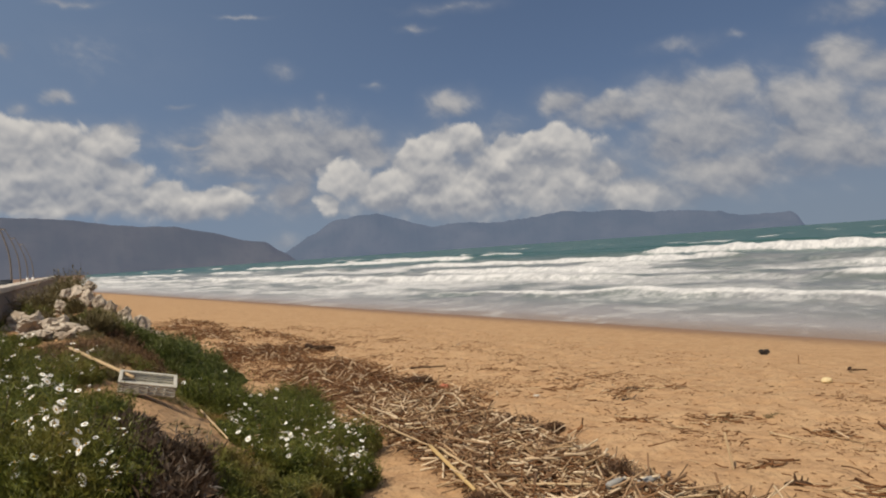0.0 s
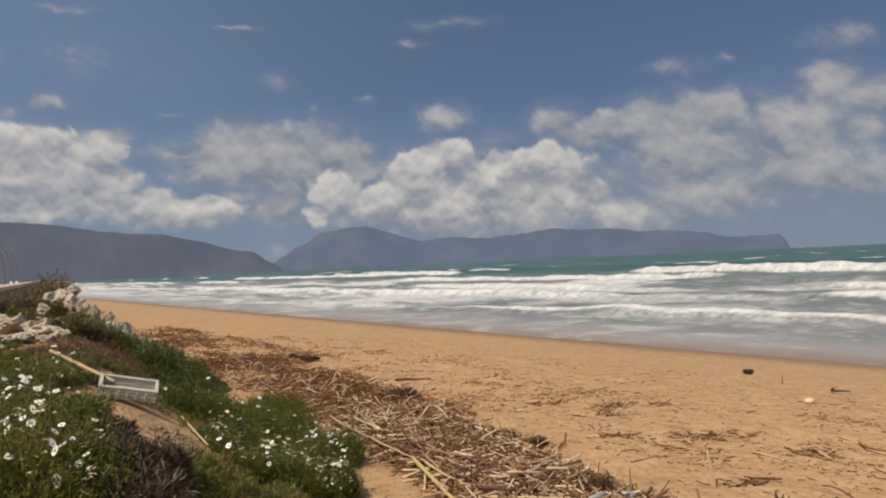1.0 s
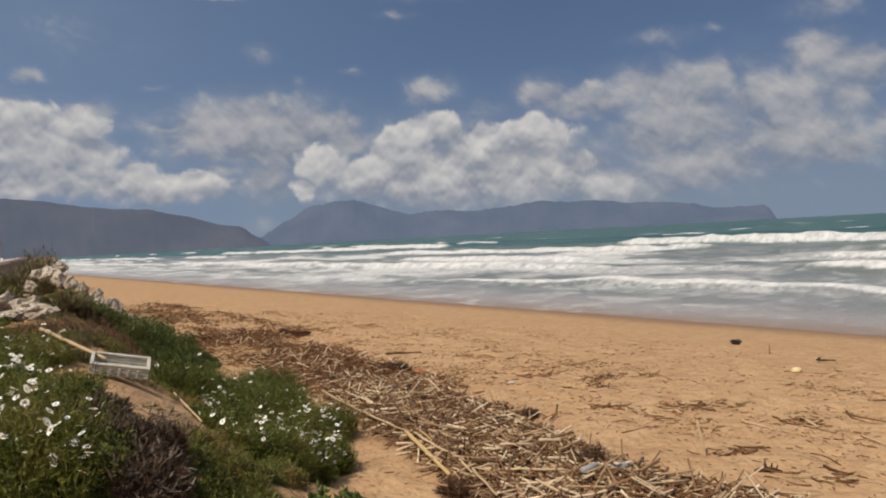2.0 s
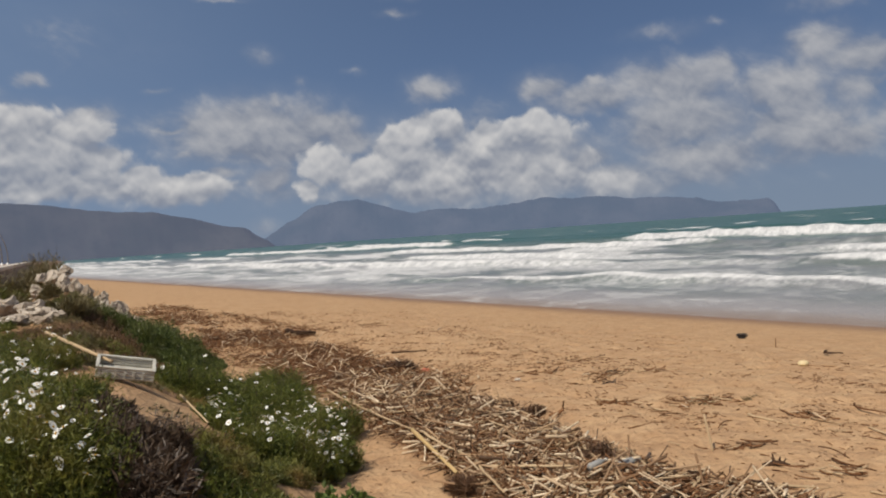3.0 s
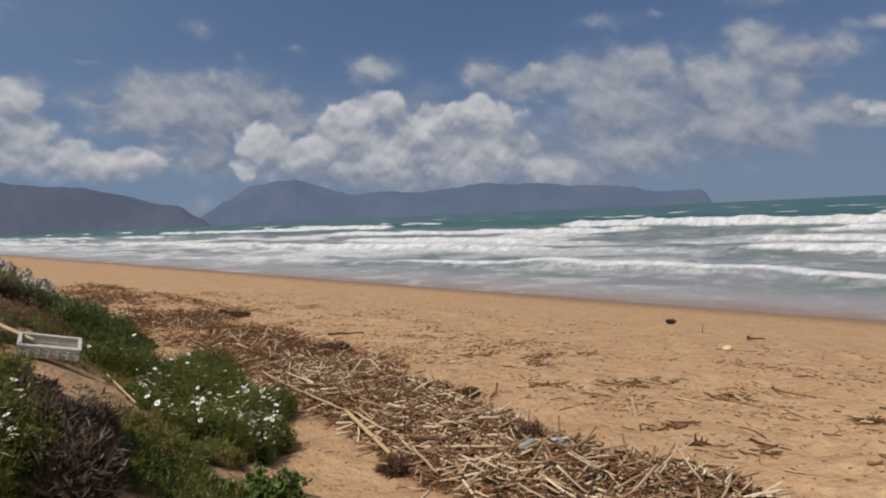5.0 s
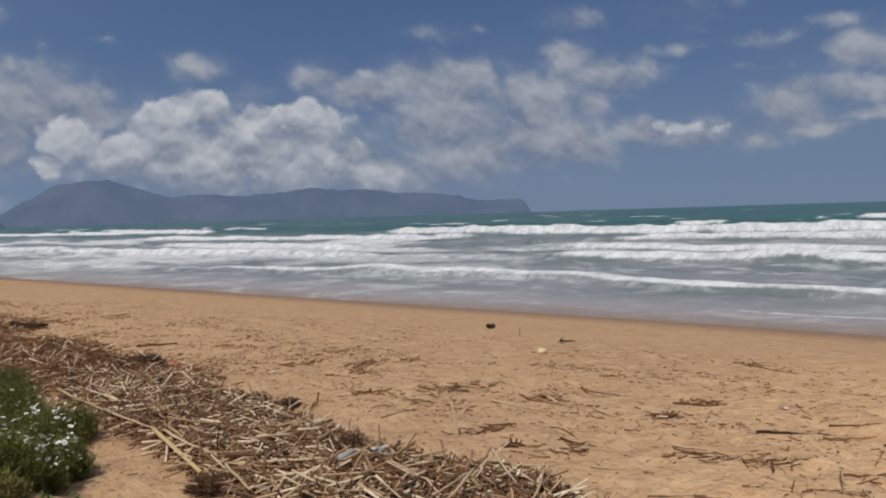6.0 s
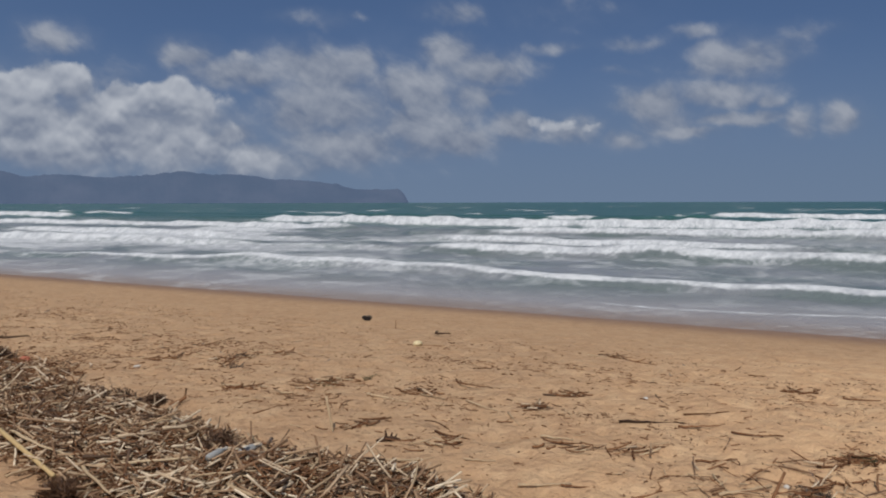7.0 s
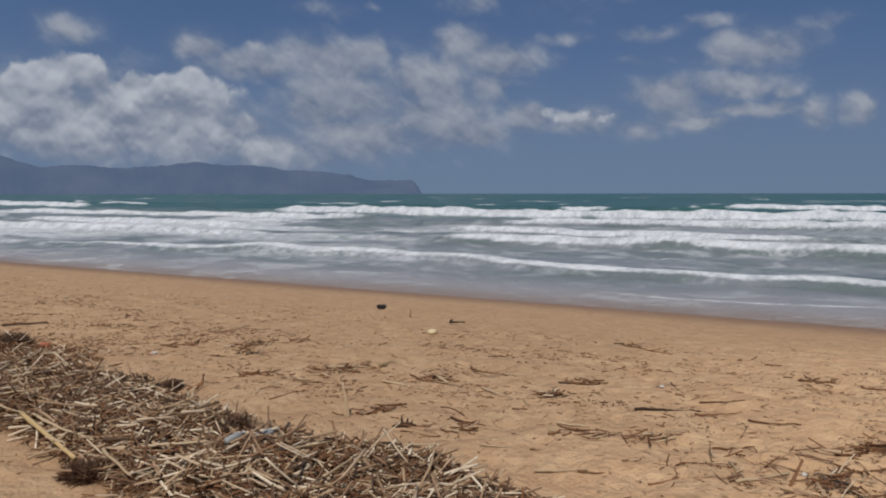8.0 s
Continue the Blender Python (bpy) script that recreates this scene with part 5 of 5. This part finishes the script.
def build_sticks():
    pale = [(3.39, 8.64, 3.74, 8.15), (3.97, 8.36, 4.15, 8.02), (4.34, 7.88, 4.41, 7.29), (3.44, 5.37, 3.82, 5.14), (3.32, 6.08, 3.54, 5.89), (4.48, 7.18, 4.37, 6.79),
            (4.30, 6.28, 4.51, 6.04), (2.68, 5.26, 3.13, 5.26), (3.01, 5.68, 3.09, 5.28), (4.69, 4.39, 5.22, 4.32), (5.00, 4.75, 4.78, 4.34), (7.87, 10.14, 8.09, 9.54),
            (1.94, 10.02, 2.19, 9.75), (0.16, 10.85, 0.50, 10.66)]
    for k, row in enumerate(pale):
        laid_stick(*row, 0.011 if k % 3 else 0.015, PALE, "stick", "pale dry cane stick lying on the sand", "sticks on the sand", crook=0.015)
    dark = [(3.87, 8.90, 4.08, 8.27), (4.72, 8.90, 4.85, 8.21), (5.71, 9.43, 5.73, 8.99), (5.44, 9.54, 5.58, 9.38), (5.40, 11.88, 6.13, 11.51), (3.48, 6.97, 3.63, 6.55),
            (4.21, 6.97, 4.35, 6.87), (5.30, 7.61, 5.52, 7.46), (2.65, 7.51, 2.95, 7.51), (2.53, 6.40, 2.91, 6.30), (2.85, 9.45, 3.71, 9.45), (5.16, 5.09, 5.60, 5.00),
            (4.73, 4.90, 4.88, 4.79), (4.13, 4.76, 4.40, 4.70)]
    dark += [(3.73, 5.16, 3.97, 5.02), (5.93, 4.45, 6.27, 4.35), (8.25, 6.70, 8.48, 6.38), (8.50, 6.01, 8.78, 5.72), (6.18, 6.28, 6.64, 6.06), (6.10, 5.54, 6.42, 5.18),
             (8.09, 9.54, 7.96, 8.68), (8.67, 7.56, 8.83, 7.41), (2.17, 11.30, 2.87, 12.09), (1.96, 10.08, 2.63, 9.28), (1.97, 8.48, 2.36, 8.67), (5.79, 5.96, 6.16, 5.73)]
    for k, row in enumerate(dark):
        laid_stick(*row, 0.013 if k % 2 else 0.009, TWIG, "stick", "crooked dark driftwood stick lying on the sand", "sticks on the sand", crook=0.07)
    for row in ((-0.37, 8.48, 0.15, 7.27), (0.30, 7.11, 1.06, 6.82), (0.21, 7.20, 0.38, 6.24), (1.45, 7.40, 1.62, 6.59), (1.27, 7.42, 1.35, 6.59), (1.13, 8.63, 1.15, 7.56), (1.21, 6.03, 1.42, 5.57),
                (-1.75, 11.2, -0.85, 9.3), (-1.0, 9.6, -0.45, 8.5)):
        laid_stick(*row, 0.018, PALE, "cane_pole", "long pale cane lying on top of the reed heap", "canes on the reed heap", lift=0.14, crook=0.012)
    spots, r = scatter(34, 3.6, 6.2, 3.0, 10.0, heap_share, 960)
    for s, w in spots:
        x, y = plan(s, w)
        a, half = r.uniform(0, math.pi), r.uniform(0.16, 0.36)
        dx, dy = math.cos(a) * half, math.sin(a) * half
        laid_stick(x - dx, y - dy, x + dx, y + dy, r.uniform(0.010, 0.014), PALE, "cane_pole", "pale broken cane lying on top of the reed heap", "canes on the reed heap", lift=float(heap_height(s, w)) + 0.02, crook=0.010)
    laid_stick(5.31, 6.32, 5.95, 6.04, 0.017, CHARRED, "log", "straight dark brown branch lying on the sand", "", crook=0.012)
    laid_stick(6.52, 13.05, 6.62, 12.72, 0.026, CHARRED, "stick", "blackened bent branch lying on the sand", "sticks on the sand", lift=0.03, crook=0.22)
    laid_stick(-1.40, 13.13, -0.62, 13.33, 0.045, CHARRED, "log", "dark bundle of wet branches beside the reed heap", "", lift=0.03, crook=0.08)
    for k in range(5):
        laid_stick(-1.35 + 0.09 * k, 13.22 - 0.07 * k, -0.62 + 0.04 * k, 13.28 - 0.07 * k, 0.02, CHARRED, "log", "dark wet branch lying beside the reed heap", "", lift=0.08 + 0.02 * (k % 3), crook=0.05)
    laid_stick(-1.55, 13.0, -0.75, 13.2, 0.035, CHARRED, "log", "dark bundle of wet branches beside the reed heap", "", lift=0.05, crook=0.05)
    laid_stick(-1.05, 15.2, -0.35, 15.1, 0.02, CHARRED, "log", "dark driftwood branch lying on the sand", "", lift=0.01, crook=0.05)
    laid_stick(-3.98, 19.6, -3.22, 19.1, 0.06, CHARRED, "log", "dark driftwood log lying on the sand", "", lift=0.02, crook=0.07)
    # upright cane and a bent stub
    cane("stick", (2.55, 7.44, height(2.55, 7.44) - 0.03), (2.50, 7.50, 1.26), 0.015, PALE, "pale cane stuck upright in the sand", "stick", knots=3)
    cane("stick", (5.05, 4.18, height(5.05, 4.18)), (5.28, 4.26, 1.04), 0.013, TWIG, "brown stick leaning up from the sand", "stick", knots=3)
    v, f = tube([(-0.16, -0.06, 0.012), (-0.05, -0.02, 0.02), (0.02, 0.0, 0.05), (0.045, 0.02, 0.16)], [0.012, 0.022, 0.024, 0.014], 7)
    thing("stick", "short bent brown branch standing on the sand", "stick", "sticks on the sand", at=Matrix.Translation((1.38, 9.42, height(1.38, 9.42))), me=mesh_of("stick", v, f, TWIG))
    cane("peg", (6.29, 14.42, height(6.29, 14.42) - 0.05), (6.30, 14.42, height(6.29, 14.42) + 0.17), 0.009, TWIG, "thin dark peg stuck in the sand", "stick", knots=2)


build_sticks()


def lump(name, label, category, x, y, sx, sy, sz, mat, seed, rough=0.22, sink=0.3, turn=0, group=""):
    bm = bmesh.new()
    bmesh.ops.create_icosphere(bm, subdivisions=4, radius=1.0)
    for v in bm.verts:
        k = 1 + rough * noise.fractal(v.co * 2.4 + Vector((seed * 5.1, 0, seed)), 1.0, 2.0, 4)
        v.co = Vector((v.co.x * sx * k, v.co.y * sy * k, v.co.z * sz * k))
    return thing(name, label, category, group, at=Matrix.Translation((x, y, height(x, y) + sz * (1 - sink))) @ pose(0, 0, 0, 0, 0, turn), me=bm_mesh(name, bm, mat, True))


def build_finds():
    lump("rubber_scrap", "black lump of rubber lying on the open sand", "rubbish", 6.31, 16.07, 0.095, 0.07, 0.055, BLACK, 3, 0.9, 0.15)
    lump("foam_float", "pale yellow foam float lying on the sand", "float", 5.50, 11.68, 0.09, 0.07, 0.05, YELLOW, 4, 0.12, 0.2, 30)
    lump("orange_scrap", "small orange plastic scrap beside dark branches", "rubbish", -0.36, 12.90, 0.09, 0.06, 0.055, ORANGE, 5, 0.3, 0.0)
    lump("white_scrap", "small white plastic scrap on the sand", "rubbish", 6.24, 6.94, 0.030, 0.024, 0.018, COPING, 8, 0.2)
    lump("white_scrap", "small white plastic scrap on the sand", "rubbish", 1.09, 11.77, 0.05, 0.025, 0.02, COPING, 9, 0.2)
    lump("shell", "pale grey shell beside a leaning stick", "shell", 5.36, 4.30, 0.026, 0.022, 0.02, COPING, 10, 0.15)
    for k, (x, y, rx, ry, hi, turn) in enumerate(((2.56, 5.80, 0.32, 0.17, 0.10, 20), (0.62, 9.42, 0.42, 0.15, 0.17, -12), (1.02, 9.50, 0.20, 0.12, 0.12, 20), (1.35, 7.15, 0.12, 0.12, 0.20, 0), (-0.95, 13.2, 0.46, 0.20, 0.14, 8), (-1.6, 12.7, 0.40, 0.22, 0.12, 10), (-3.6, 19.4, 0.5, 0.2, 0.12, -30))):
        bush("fibre_clump", "brown clump of matted root fibres beside the reed heap", x, y, rx, ry, turn, hi, 6500, FIBRE, 0.07, 0.0026, 1300 + k * 7, upright=0.1, flat=0.5, category="roots", group="root clumps", low=0.0)
    # a root with short prongs
    root = thing("root", "dark driftwood root with short prongs on the sand", "driftwood", at=Matrix.Translation((2.94, 6.93, height(2.94, 6.93) - 0.01)) @ Matrix.Scale(0.85, 4))
    v, f = tube([(-0.14, 0.02, 0.02), (-0.03, 0, 0.035), (0.06, -0.01, 0.03), (0.14, -0.03, 0.012)], [0.018, 0.034, 0.03, 0.012], 7)
    part("trunk", mesh_of("trunk", v, f, CHARRED), root)
    for a, b, r in (((-0.02, 0, 0.03), (-0.03, 0.01, 0.14), 0.018), ((0.03, 0, 0.03), (0.05, 0, 0.105), 0.015), ((0.07, -0.01, 0.02), (0.12, 0.02, 0.07), 0.012)):
        v, f = tube([a, [(p + q) / 2 for p, q in zip(a, b)], b], [r, r * 0.8, r * 0.45], 6)
        part("prong", mesh_of("prong", v, f, CHARRED), root)
    # small tangles of twigs and dry weed
    for k, (x, y, rx, n) in enumerate([(4.87, 7.19, 0.20, 420), (3.80, 9.55, 0.16, 380), (2.55, 11.9, 0.22, 420), (3.2, 9.5, 0.3, 500), (5.42, 4.02, 0.32, 900), (6.45, 4.40, 0.26, 700), (2.3, 11.1, 0.26, 420)]):
        bush("weed_tangle", "small tangle of dry weed and twigs on the sand", x, y, rx, rx * 0.5, 20 * k, 0.035, int(n * 0.5), STRAW if k % 2 else DEAD, 0.09, 0.0022, 1200 + k * 7, upright=0.0, flat=0.2, category="seaweed", group="weed tangles on the sand", low=0.0)


build_finds()


# ---- small heaps of sticks left by the tide ----
def build_stick_heaps():
    kinds = [reed_mesh("stick", L, r, bend, mat, 4, 6) for L, r, bend, mat in
             ((0.26, 0.008, 0.06, TWIG), (0.18, 0.010, 0.1, TWIG), (0.34, 0.007, 0.04, TWIG), (0.24, 0.009, 0.03, PALE), (0.17, 0.011, 0.0, REED), (0.12, 0.010, 0.12, TWIG))]
    r = random.Random(55)
    for x, y, a, b, n, turn in ((3.15, 9.55, 0.42, 0.14, 18, 0), (2.45, 11.55, 0.45, 0.2, 18, 20), (3.05, 11.7, 0.3, 0.12, 10, -20), (4.88, 7.22, 0.26, 0.1, 12, -10), (5.40, 4.05, 0.35, 0.2, 16, 10),
                                (6.40, 4.40, 0.28, 0.14, 14, -10), (2.25, 9.65, 0.4, 0.1, 10, -45), (4.0, 8.5, 0.3, 0.1, 10, -50), (8.35, 6.55, 0.3, 0.08, 8, -50), (7.98, 9.6, 0.5, 0.1, 10, -60),
                                (4.35, 5.9, 0.4, 0.14, 10, -30), (1.6, 12.2, 0.5, 0.15, 10, 0), (5.5, 7.5, 0.25, 0.08, 8, -30), (4.9, 5.5, 0.3, 0.12, 9, 0), (2.95, 7.55, 0.3, 0.1, 10, 10), (3.3, 6.6, 0.3, 0.12, 9, -30)):
        ob = thing("stick_heap", "small flat heap of brown sticks and reed bits on the sand", "driftwood", "stick heaps on the sand", at=Matrix.Translation((x, y, height(x, y))))
        c, s_ = math.cos(radians(turn)), math.sin(radians(turn))
        for _ in range(int(n * 1.8)):
            u, v = r.gauss(0, 0.5) * a, r.gauss(0, 0.5) * b
            dx, dy = u * c - v * s_, u * s_ + v * c
            m = Matrix.Translation((dx, dy, height(x + dx, y + dy) - height(x, y) + r.uniform(0.008, 0.055))) @ pose(0, 0, 0, 0, 90 - r.gauss(0, 7), turn + r.gauss(0, 38)) @ Matrix.Scale(r.uniform(0.5, 1.15), 4)
            part("stick", r.choice(kinds), ob, m=m)


build_stick_heaps()


def build_bottles():
    for x, y, turn in ((1.22, 6.50, 35), (1.52, 6.62, 20)):
        v, f = tube([(0, 0, -0.10), (0, 0, -0.09), (0, 0, 0.04), (0, 0, 0.075), (0, 0, 0.10)], [0.025, 0.031, 0.031, 0.013, 0.012], 12)
        s, w = unplan(x, y)
        ob = thing("plastic_bottle", "small white plastic bottle lying on the reed heap", "bottle", "bottles in the reed heap",
                   at=Matrix.Translation((x, y, height(x, y) + float(heap_height(s, w)) + 0.05)) @ pose(0, 0, 0, 0, 84, turn))
        part("body", mesh_of("body", v, f, MILKY), ob)
        v, f = tube([(0, 0, 0.098), (0, 0, 0.118)], [0.015, 0.015], 12)
        part("cap", mesh_of("cap", v, f, COPING), ob, "grey screw cap")


build_bottles()
